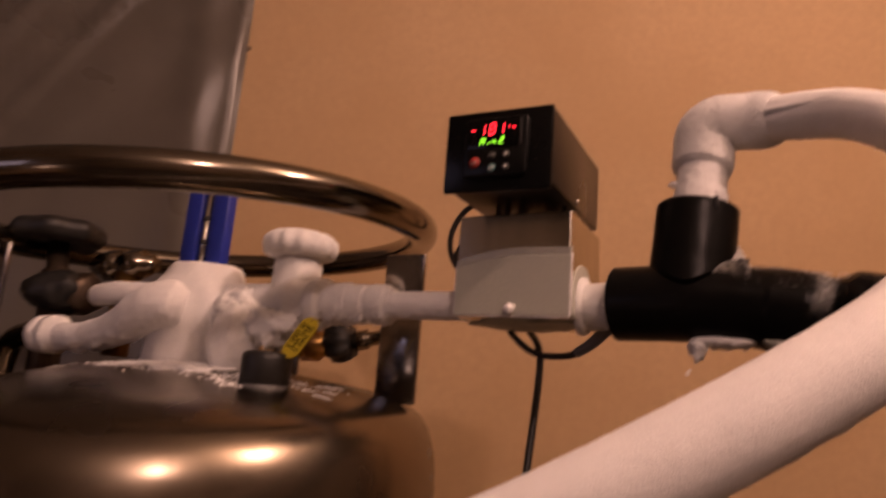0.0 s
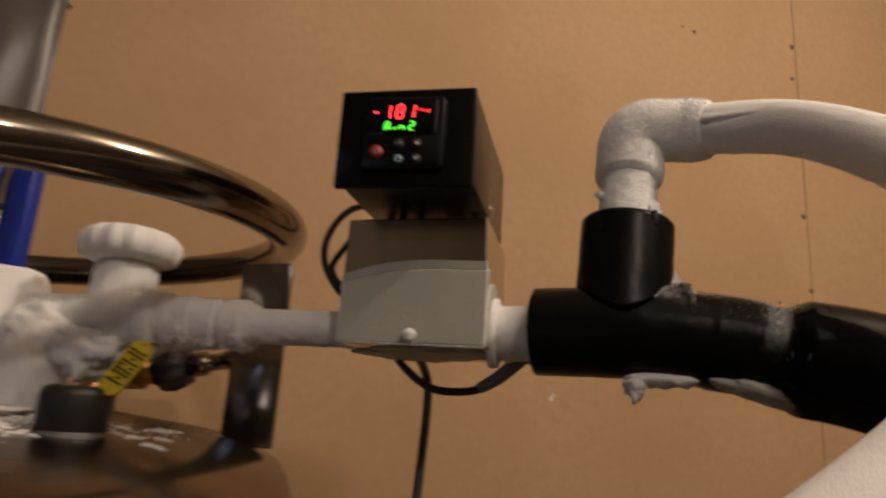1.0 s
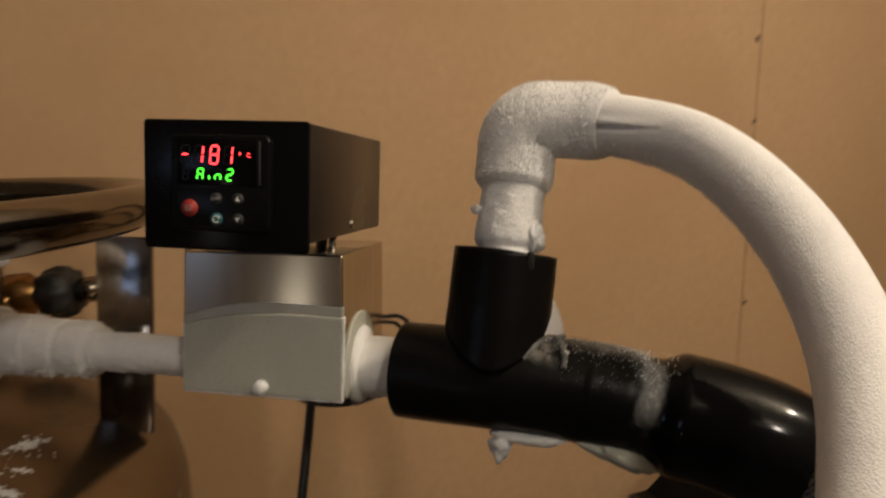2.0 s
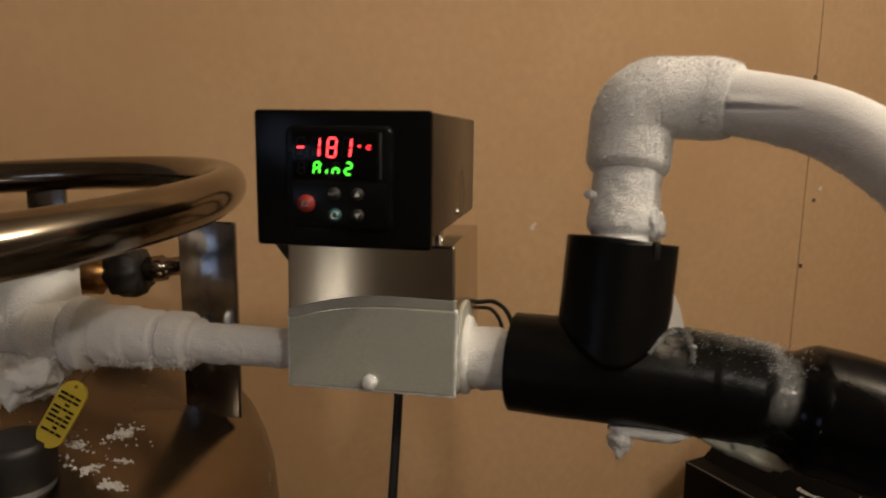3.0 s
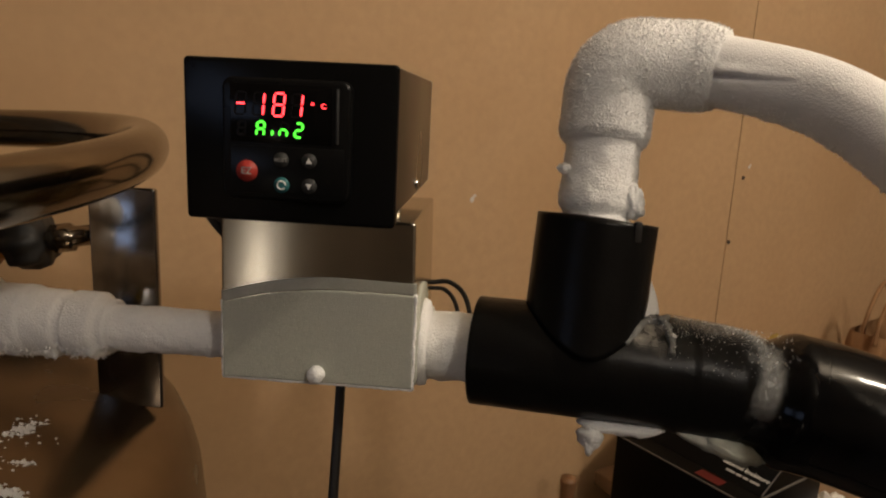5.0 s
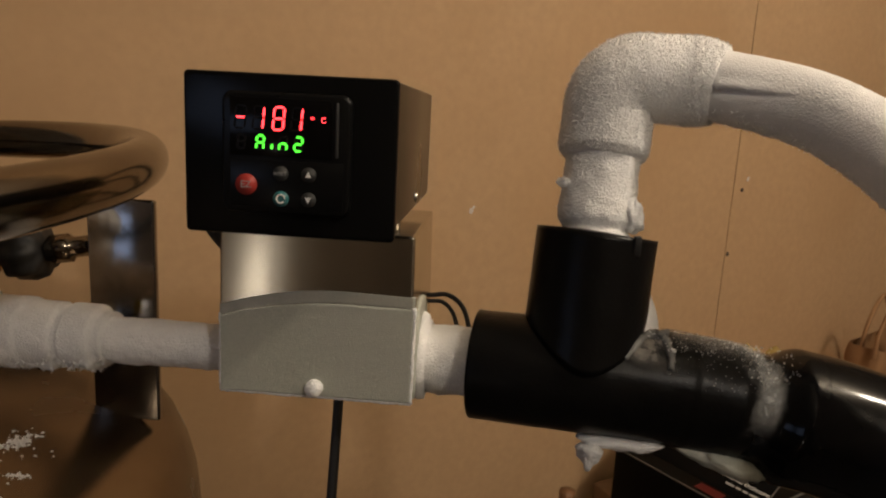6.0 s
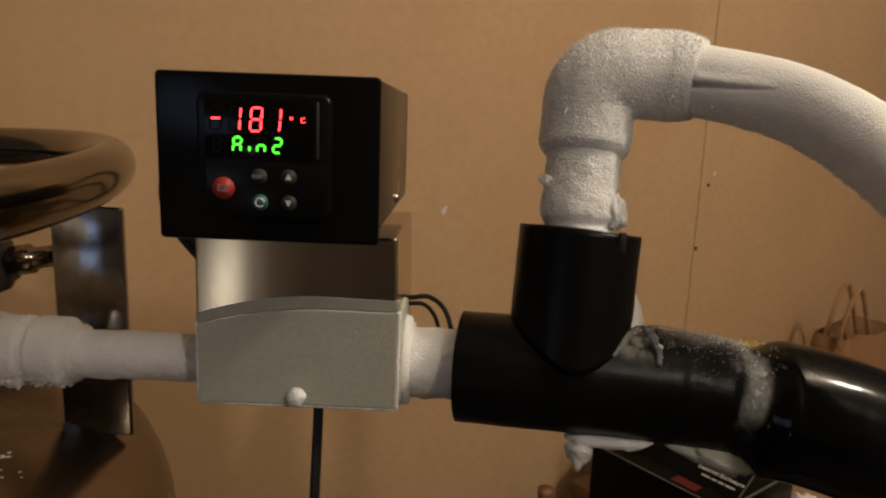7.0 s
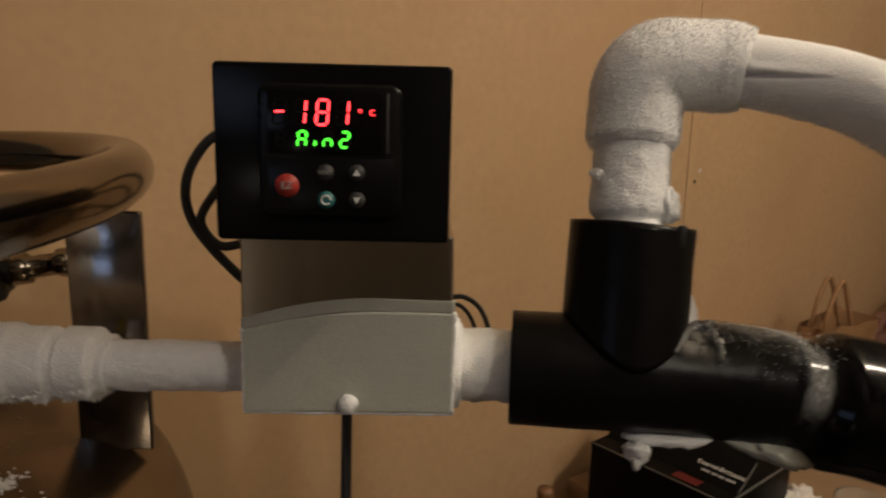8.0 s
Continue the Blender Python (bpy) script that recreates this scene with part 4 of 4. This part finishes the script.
part("frost_patch", (wv, wf), M_FROST, tee, "white frost squeezed out of the joint")
arch_path = [p for p in run_path if 0.196 < p.x < 0.240]
frost_film("frost_crust", arch_path, 0.0297, 18, 100, lambda q, a: 1.25 * math.exp(-(((q.x - 0.2165) / 0.0105) ** 4) - ((a - 62) / 30) ** 4) * (0.65 + 0.5 * noise.noise(q * 160)), M_CRUST, tee, "cracked grey frost crust at the joint", 0.0009, 0.0012)
ridge = smooth_path([(0.2045, 0.5468, 1.1645), (0.2090, 0.5500, 1.1690), (0.2145, 0.5560, 1.1728), (0.2205, 0.5590, 1.1740), (0.2262, 0.5560, 1.1710), (0.2278, 0.5500, 1.1660), (0.2268, 0.5450, 1.1610)], 10)
ridge_mesh = tube(ridge, lambda u: 0.0011 + 0.0012 * u * (1 - u) * 4, 14, 0.0008, 330)
part("frost_ridge", ridge_mesh, M_FROST_GREY, tee, "crumbly dark ridge of crust")
part("frost_crumbs", crystals(ridge_mesh, 60, 0.0011, rng, lambda p, n: p.x > 0.216, thick=0.5), M_FROST, tee, smooth=False, kind="stuff")
part("frost_crumb", blob((0.2282, 0.5510, 1.1678), (0.0018, 0.0016, 0.0022), 0.4, 400, 20), M_FROST, tee)
part("frost_crumb", blob((0.2240, 0.5600, 1.1745), (0.0040, 0.0040, 0.0020), 0.45, 320, 28), M_FROST_GREY, tee)
low1 = blob((0.211, 0.560, 1.1160), (0.025, 0.010, 0.0042), 0.12, 60, 72, droop=0.004)
part("frost_patch", low1, M_FROST, tee, "frost with small icicles under the tee")
part("frost_patch", blob((0.194, 0.555, 1.1105), (0.0062, 0.005, 0.0065), 0.35, 190, 44, droop=0.008), M_FROST, tee)
part("frost_patch", blob((0.262, 0.556, 1.1105), (0.026, 0.012, 0.006), 0.2, 70, 56, turn=rot("Y", 16)), M_FROST_THIN, tee)
spk = crystals(run, 300, 0.0010, rng, lambda p, n: p.x > 0.226 and p.z > 1.151 + 0.011 * abs(noise.noise(p * 60)) and p.y < 0.58 and rng.random() < (p.z - 1.146) / 0.022)
part("frost_fuzz", spk, M_FROST, tee, smooth=False, kind="stuff")

sleeve = thing("pipe_sleeve", (0.33, 0.56, 1.09), "glossy black heat-shrink sleeve joining tee and hose", "pipe sleeve")
slv_path = smooth_path([(0.262, 0.5690, 1.1385), (0.278, 0.5682, 1.1358), (0.2925, 0.5672, 1.1332), (0.3131, 0.5650, 1.1298), (0.336, 0.5612, 1.1240), (0.3560, 0.5580, 1.1175)], 16)


def sleeve_r(u):
    if u < 0.2:
        return 0.0288
    if u < 0.42:
        t = (u - 0.2) / 0.22
        return 0.0288 + 0.0068 * t * t * (3 - 2 * t)
    return 0.0356 - 0.0022 * max(0, (u - 0.75) / 0.25) ** 2


part("sleeve", tube(slv_path, sleeve_r, 72, 0.0001, 60), M_SLEEVE, sleeve)
frost_film("frost_band", slv_path[:40], lambda u: sleeve_r(u * 39 / (len(slv_path) - 1)), -42, 84, lambda q, a: (0.78 + 0.14 * noise.noise(q * 60)) * math.exp(-abs((q.x + (q.z - 1.137) * -0.25 - 0.2712 - 0.0012 * noise.noise(q * 70)) / 0.0085) ** 4) * min(1, max(0, (a + 38) / 45)) * (1.0 if a < 70 else max(0, (84 - a) / 14)), M_FILM, sleeve, "cloudy band of thin frost", 0.0006)
frost_film("frost_dusting", [p for p in run_path if p.x > 0.222], 0.0299, 20, 120, lambda q, a: 0.8 * max(0, min(1, (a - 34 + 14 * noise.noise(q * 90)) / 45)) * min(1, (q.x - 0.222) / 0.012), M_FILM, sleeve, "dusting of frost")
part("frost_fuzz", crystals(tube(slv_path[:40], lambda u: 0.0300 + 0.004 * u, 60), 90, 0.0012, rng, lambda p, n: p.z > 1.157 and p.y < 0.575), M_FROST, sleeve, smooth=False, kind="stuff")
br_path = smooth_path([(0.3535, 0.5582, 1.1182), (0.39, 0.551, 1.104), (0.43, 0.53, 1.078), (0.475, 0.51, 1.02), (0.51, 0.50, 0.90), (0.52, 0.49, 0.6), (0.50, 0.45, 0.25), (0.44, 0.36, 0.05), (0.34, 0.25, 0.018), (0.1, 0.1, 0.016)], 10)
braid = thing("braided_hose", (0.42, 0.34, 0.0), "black hose in woven steel braid running to the floor", "hose")
part("core", tube(br_path, 0.0285, 40), M_RUBBER, braid)
cum = [0.0]
for a, b in zip(br_path, br_path[1:]):
    cum.append(cum[-1] + (b - a).length)


def at_len(c):
    k = 0
    while k < len(cum) - 2 and cum[k + 1] < c:
        k += 1
    u = (c - cum[k]) / (cum[k + 1] - cum[k])
    return br_path[k].lerp(br_path[k + 1], u), (br_path[k + 1] - br_path[k]).normalized()


wires_v, wires_f = [], []
for hand in (-1, 1):
    for w in range(28):
        pts = []
        for i in range(70):
            c = 0.24 * i / 69
            p, d = at_len(c)
            side = d.cross(Vector((0, 1, 0))).normalized()
            up = d.cross(side)
            a = hand * (c / 0.085) * 2 * math.pi + w * 2 * math.pi / 28
            wob = 0.0291 + 0.0004 * math.sin(28 * (a if hand > 0 else -a) + i)
            pts.append(p + (side * math.cos(a) + up * math.sin(a)) * wob)
        v, f = tube(pts, 0.0009, 5)
        k = len(wires_v)
        wires_v += v
        wires_f += [tuple(x + k for x in q) for q in f]
part("braid", (wires_v, wires_f), M_BRAID, braid, "woven steel wire braid", kind="stuff")

# ------------------------------------------------------------------ frosted elbow and white hose
elbow = thing("frosted_elbow", (0.1915, 0.583, 1.21), "pipe elbow furred with white frost crystals", "pipe fitting")
riser = tube([(0.1905 + 0.0025 * i / 60, 0.586 + 0.013 * i / 60, 1.205 + 0.0009 * i) for i in range(61)], lambda u: 0.0195 + 0.0010 * math.exp(-((u - 0.45) / 0.2) ** 2) - 0.0030 * math.exp(-((u - 0.29) / 0.05) ** 2) + 0.0010 * math.exp(-((u - 0.20) / 0.05) ** 2), 90, 0.0006, 150)
part("riser", riser, M_FROST, elbow, "frosted upright pipe")
arc = [(0.1925, 0.5985, 1.2575), (0.1930, 0.6000, 1.263), (0.1934, 0.6010, 1.270), (0.1937, 0.6015, 1.277), (0.194, 0.602, 1.285)]
for k in range(1, 11):
    a = math.pi / 2 * k / 10
    arc.append((0.210 - 0.016 * math.cos(a), 0.602, 1.285 + 0.0162 * math.sin(a)))
arc += [(0.218, 0.6025, 1.3014), (0.227, 0.6028, 1.3012), (0.235, 0.6022, 1.3008), (0.2425, 0.6000, 1.3002), (0.2495, 0.5965, 1.2992)]
arc_s = smooth_path(arc, 4)


def bend_r(u):
    r = 0.0240 - 0.0014 * u
    if u < 0.07:
        r -= 0.0040 * (1 - u / 0.07) ** 2
    if u > 0.93:
        r -= 0.0026 * ((u - 0.93) / 0.07) ** 2
    return r + 0.0005 * math.exp(-((u - 0.90) / 0.03) ** 2)


bend = tube(arc_s, bend_r, 110, 0.0004, 240)
part("bend", bend, M_FROST, elbow, "fat frosted elbow")
part("frost_fuzz", crystals(bend, 17000, 0.0016, rng, thick=0.16, splay=1.0), M_FUZZ, elbow, smooth=False, kind="stuff")
part("frost_fuzz", crystals(riser, 5000, 0.0010, rng, thick=0.18, splay=1.0), M_FUZZ, elbow, smooth=False, kind="stuff")
part("frost_knob", blob((0.1722, 0.587, 1.2450), (0.0035, 0.0035, 0.0026), 0.4, 240, 28), M_FROST, elbow)
part("frost_knob", blob((0.2080, 0.5800, 1.2300), (0.0045, 0.005, 0.0075), 0.35, 170, 36), M_FROST, elbow)
part("clip_end", box(0.205, 0.2085, 0.5535, 0.5575, 1.214, 1.224, 0.0006), M_RUBBER, elbow)

hose = thing("frosted_hose", (0.0, 0.25, 0.0), "white frost-coated hose looping down to the floor", "hose")
HOSE = [(0.2333, 0.6046, 1.3025), (0.2911, 0.5679, 1.286), (0.3253, 0.5174, 1.249), (0.3377, 0.4604, 1.201), (0.3255, 0.4041, 1.1546), (0.2974, 0.3541, 1.1102), (0.247, 0.3155, 1.0698), (0.1769, 0.2815, 1.025), (0.0874, 0.2529, 0.9731), (-0.02, 0.21, 0.89), (-0.10, 0.16, 0.72), (-0.14, 0.10, 0.45), (-0.16, 0.03, 0.15), (-0.20, -0.10, 0.03), (-0.36, -0.30, 0.019)]
hp = smooth_path(HOSE, 40)
hose_mesh = tube(hp, lambda u: 0.0181 + 0.0016 * math.exp(-(u / 0.004) ** 2), 150, 0.00014, 260, droop=0.0012)
# the pinched slit beside the elbow
SLIT = [Vector(p) for p in ((0.2400, 0.578, 1.2972), (0.2475, 0.578, 1.2966), (0.2577, 0.578, 1.2954), (0.2714, 0.578, 1.2943), (0.285, 0.578, 1.2933), (0.2988, 0.578, 1.2911))]
for k, q in enumerate(hose_mesh[0]):
    if 0.240 < q.x < 0.30 and q.z > 1.26 and q.y < 0.595:
        zs = float(np.interp(q.x, [p.x for p in SLIT], [p.z for p in SLIT]))
        d = q.z - zs + 0.0004 * noise.noise(q * 400)
        f = max(0.0, min(1.0, (q.x - 0.242) / 0.032))
        if d < 0:
            q.y += 0.0042 * (1 - f) * math.exp(-(d / (0.0024 - 0.0010 * f)) ** 2)
            q.y += 0.0011 * (1 - f) * noise.noise(Vector((q.x * 700, q.z * 60, 1.0))) * math.exp(d / 0.009)
        else:
            q.y -= 0.0020 * (1 - f) ** 0.7 * math.exp(-((d - 0.0012) / 0.0030) ** 2)
part("hose_wall", hose_mesh, M_FROST_HOSE, hose, "smooth white frost with a pinched slit")
part("frost_fringe", crystals(hose_mesh, 2600, 0.0016, rng, lambda p, n: p.x > 0.243 and n.z < -0.55 and p.z > 1.12, thick=0.22, splay=0.7), M_FROST_HOSE, hose, smooth=False, kind="stuff")
# ------------------------------------------------------------------ cables
cord = thing("power_cord", (0.05, 0.72, 0.0), "black power cord hanging from the box to the floor", "cable")
part("cord", tube(smooth_path([(0.034, 0.640, 1.134), (0.034, 0.68, 1.118), (0.0344, 0.686, 1.09), (0.0365, 0.655, 1.0), (0.0385, 0.62, 0.9), (0.041, 0.59, 0.78), (0.04, 0.6, 0.5), (0.03, 0.66, 0.15), (0.05, 0.72, 0.012), (0.2, 0.95, 0.006)], 10), 0.0036, 16), M_CABLE, cord)
loop = thing("sensor_cable", (0.0, 0.66, 1.2), "thin black cable looped behind the controller", "cable")
part("cable", tube(smooth_path([(0.02, 0.657, 1.262), (-0.02, 0.660, 1.264), (-0.0446, 0.66, 1.2560), (-0.0600, 0.66, 1.2308), (-0.0559, 0.66, 1.2031), (-0.0292, 0.66, 1.1715), (0.0, 0.655, 1.150), (0.0267, 0.625, 1.1234), (0.0515, 0.62, 1.1068), (0.0793, 0.62, 1.1058), (0.095, 0.62, 1.112)], 10), 0.0030, 14), M_CABLE, loop)
part("cable", tube(smooth_path([(0.01, 0.658, 1.243), (-0.028, 0.660, 1.2380), (-0.0455, 0.66, 1.2200), (-0.052, 0.66, 1.205), (-0.0408, 0.66, 1.191), (-0.02, 0.656, 1.195), (0.005, 0.655, 1.20)], 10), 0.0028, 14), M_CABLE, loop)
part("boot", tube(smooth_path([(0.088, 0.62, 1.1085), (0.102, 0.615, 1.1165), (0.117, 0.605, 1.128), (0.124, 0.600, 1.134)], 8), lambda u: 0.0042 + 0.002 * u, 18), M_GREY_CABLE, loop, "grey cable boot")
part("cable", tube(smooth_path([(0.085, 0.652, 1.163), (0.0993, 0.655, 1.1612), (0.1105, 0.655, 1.1622), (0.1202, 0.652, 1.1565), (0.1256, 0.645, 1.1457), (0.128, 0.635, 1.13)], 8), 0.0016, 12), M_CABLE, loop)
part("cable", tube(smooth_path([(0.085, 0.655, 1.1565), (0.0993, 0.658, 1.1565), (0.108, 0.658, 1.1560), (0.1145, 0.655, 1.1505), (0.1185, 0.648, 1.1420), (0.122, 0.64, 1.13)], 8), 0.0014, 12), M_CABLE, loop)

# ------------------------------------------------------------------ work table with clutter by the wall
TOP = 0.62
table = thing("work_table", wall_point(0.95, 0.4, 0), "worn wooden work table against the wall", "table")
part("tabletop", wall_box(0.42, 2.15, 0.02, 0.78, TOP - 0.03, TOP, 0.004), M_WOOD, table)
for ts in (0.47, 2.05):
    for tn in (0.06, 0.70):
        part("leg", wall_box(ts, ts + 0.05, tn, tn + 0.05, 0, TOP - 0.03, 0.003), M_WOOD, table)

# black retail carton lying flat
EA = Vector((0.3718, 1.3036, 0.0))
ed = Vector((0.615, -0.7885, 0)).normalized()
ew = Vector((-ed.y, ed.x, 0))
EM = Matrix(((ed.x, ew.x, 0, EA.x), (ed.y, ew.y, 0, EA.y), (0, 0, 1, 0), (0, 0, 0, 1)))


def carton_box(a0, a1, w0, w1, z0, z1, bevel=0.0):
    bm = box(a0, a1, w0, w1, z0, z1, bevel)
    bmesh.ops.transform(bm, matrix=EM, verts=bm.verts)
    return bm


carton = thing("product_carton", EA + ed * 0.12 + ew * 0.1 + Vector((0, 0, TOP)), "black glossy product carton with white lettering lying on the table", "carton")
part("body", carton_box(0, 0.24, 0, 0.20, TOP, 0.75, 0.0015), M_CARTON, carton)
part("edge", carton_box(-0.0005, 0.2405, -0.0006, 0.0010, 0.7485, 0.7506), M_CARTON_EDGE, carton, "worn pale edge", smooth=False)
part("edge", carton_box(0.2388, 0.2406, 0.0, 0.20, 0.7475, 0.7506), M_CARTON_EDGE, carton, "worn pale edge", smooth=False)
# the lid stands open a little, hinged along the front edge
LID = EM @ Matrix.Translation((0, 0.036, 0.7508)) @ rot("X", 34)


def lid_box(a0, a1, w0, w1, z0, z1, bevel=0.0):
    bm = box(a0, a1, w0, w1, z0, z1, bevel)
    bmesh.ops.transform(bm, matrix=LID, verts=bm.verts)
    return bm


part("lid", lid_box(0.004, 0.2375, 0.0, 0.115, -0.0015, 0.0, 0.0004), M_CARTON, carton, "black lid standing part open")
part("lid_edge", lid_box(0.2368, 0.2380, 0.002, 0.060, -0.0014, 0.0004), M_CARTON_EDGE, carton, "worn pale edge", smooth=False)
part("red_mark", carton_box(0.146, 0.188, 0.008, 0.028, 0.7508, 0.7513), M_DULL_RED, carton, "small red printed patch", smooth=False)
letters("External Enclosure", 0.0098, M_PRINT, carton, LID @ Matrix.Translation((0.198, 0.0265, 0.0002)), "lettering")
for a0, a1 in ((0.172, 0.186), (0.189, 0.197), (0.200, 0.208), (0.211, 0.226)):
    part("print_bar", lid_box(a0, a1, 0.0135, 0.0168, 0.0001, 0.0004), M_KEY_PRINT, carton, smooth=False)

peg = thing("wooden_handle", (0.296, 1.285, 0), "short brown wooden tool handle standing up", "handle")
part("handle", lathe([(0.013, 0.0), (0.013, 0.60), (0.0125, 0.655), (0.014, 0.668), (0.013, 0.674), (0.0, 0.675)], (0.296, 1.285, 0), None, 24), M_CORK, peg)

# brown paper bag with twisted handles
BG = wall_point(s_of(0.95), 0.14, TOP)
bag = thing("paper_bag", BG, "crumpled brown paper carrier bag with loop handles", "bag")


def bag_side():
    verts, faces = [], []
    n, h = 48, 14
    for j in range(h + 1):
        z = TOP + 0.235 * j / h
        for k in range(n):
            a = 2 * math.pi * k / n
            sx = math.copysign(abs(math.cos(a)) ** 0.35, math.cos(a)) * (0.12 - 0.008 * j / h)
            sy = math.copysign(abs(math.sin(a)) ** 0.35, math.sin(a)) * (0.055 - 0.018 * j / h)
            q = Vector((sx, sy, z))
            q += Vector((noise.noise(q * 22), noise.noise(q * 22 + Vector((5, 0, 0))), noise.noise(q * 14 + Vector((0, 9, 0))) * j / h)) * 0.014
            verts.append(BG + along * q.x + inward * q.y + Vector((0, 0, q.z - TOP)))
    for j in range(h):
        for k in range(n):
            a, b = j * n + k, j * n + (k + 1) % n
            faces.append((a, b, b + n, a + n))
    faces.append(tuple(reversed(range(n))))
    return verts, faces


part("bag_body", bag_side(), M_PAPER, bag)
for off, lean in ((-0.045, 0.01), (-0.02, -0.03)):
    hps = [BG + along * (-0.075 + off + dx) + inward * (lean + 0.02) + Vector((0, 0, 0.215 + dz)) for dx, dz in ((-0.006, 0), (0.0, 0.05), (0.024, 0.10), (0.05, 0.12), (0.072, 0.09), (0.096, 0.045), (0.12, 0.0))]
    part("handle", tube(smooth_path(hps, 8), 0.0045, 12), M_PAPER, bag)

foil = blob(wall_point(s_of(0.62), 0.11, 0.722), (0.10, 0.05, 0.155), 0.10, 24, 48)
solid("yellow_wrapper", foil, M_FOIL, wall_point(s_of(0.62), 0.11, TOP), "crumpled pale yellow packet standing on the table", "packet")
solid("crumpled_tissue", blob((0.70, 1.245, TOP + 0.04), (0.04, 0.035, 0.042), 0.3, 40, 48), M_TISSUE, (0.70, 1.245, TOP), "crumpled white tissue on the table", "tissue")
cup = thing("plastic_cup", (0.775, 1.20, TOP), "clear plastic cup on the table", "cup")
part("cup_wall", lathe([(0.026, 0.001), (0.027, 0.002), (0.037, 0.085), (0.039, 0.087), (0.0385, 0.089), (0.036, 0.086), (0.0255, 0.004), (0.0, 0.004)], (0.775, 1.20, TOP), None, 40), M_CUP, cup)
solid("crumpled_cloth", blob(wall_point(s_of(1.22), 0.16, TOP + 0.09), (0.13, 0.09, 0.115), 0.22, 18, 48), M_PINK, wall_point(s_of(1.22), 0.16, TOP), "crumpled faded pink cloth on the table", "cloth")

coil = thing("cable_coil", wall_point(s_of(1.42), 0.12, TOP), "black cable coiled loosely on the clutter", "cable")
for k in range(4):
    c = wall_point(s_of(1.36 + 0.02 * k), 0.13 + 0.012 * k, TOP + 0.21 + 0.012 * k)
    pts = [c + along * (0.15 * math.cos(a / 24 * 6.2832)) + Vector((0, 0, 0.085 * math.sin(a / 24 * 6.2832) + 0.05 * math.cos(a / 24 * 6.2832))) + inward * (0.05 * math.sin(a / 24 * 6.2832 + k)) for a in range(25)]
    part("loop", tube(pts, 0.0065, 12, caps=False), M_CABLE, coil)
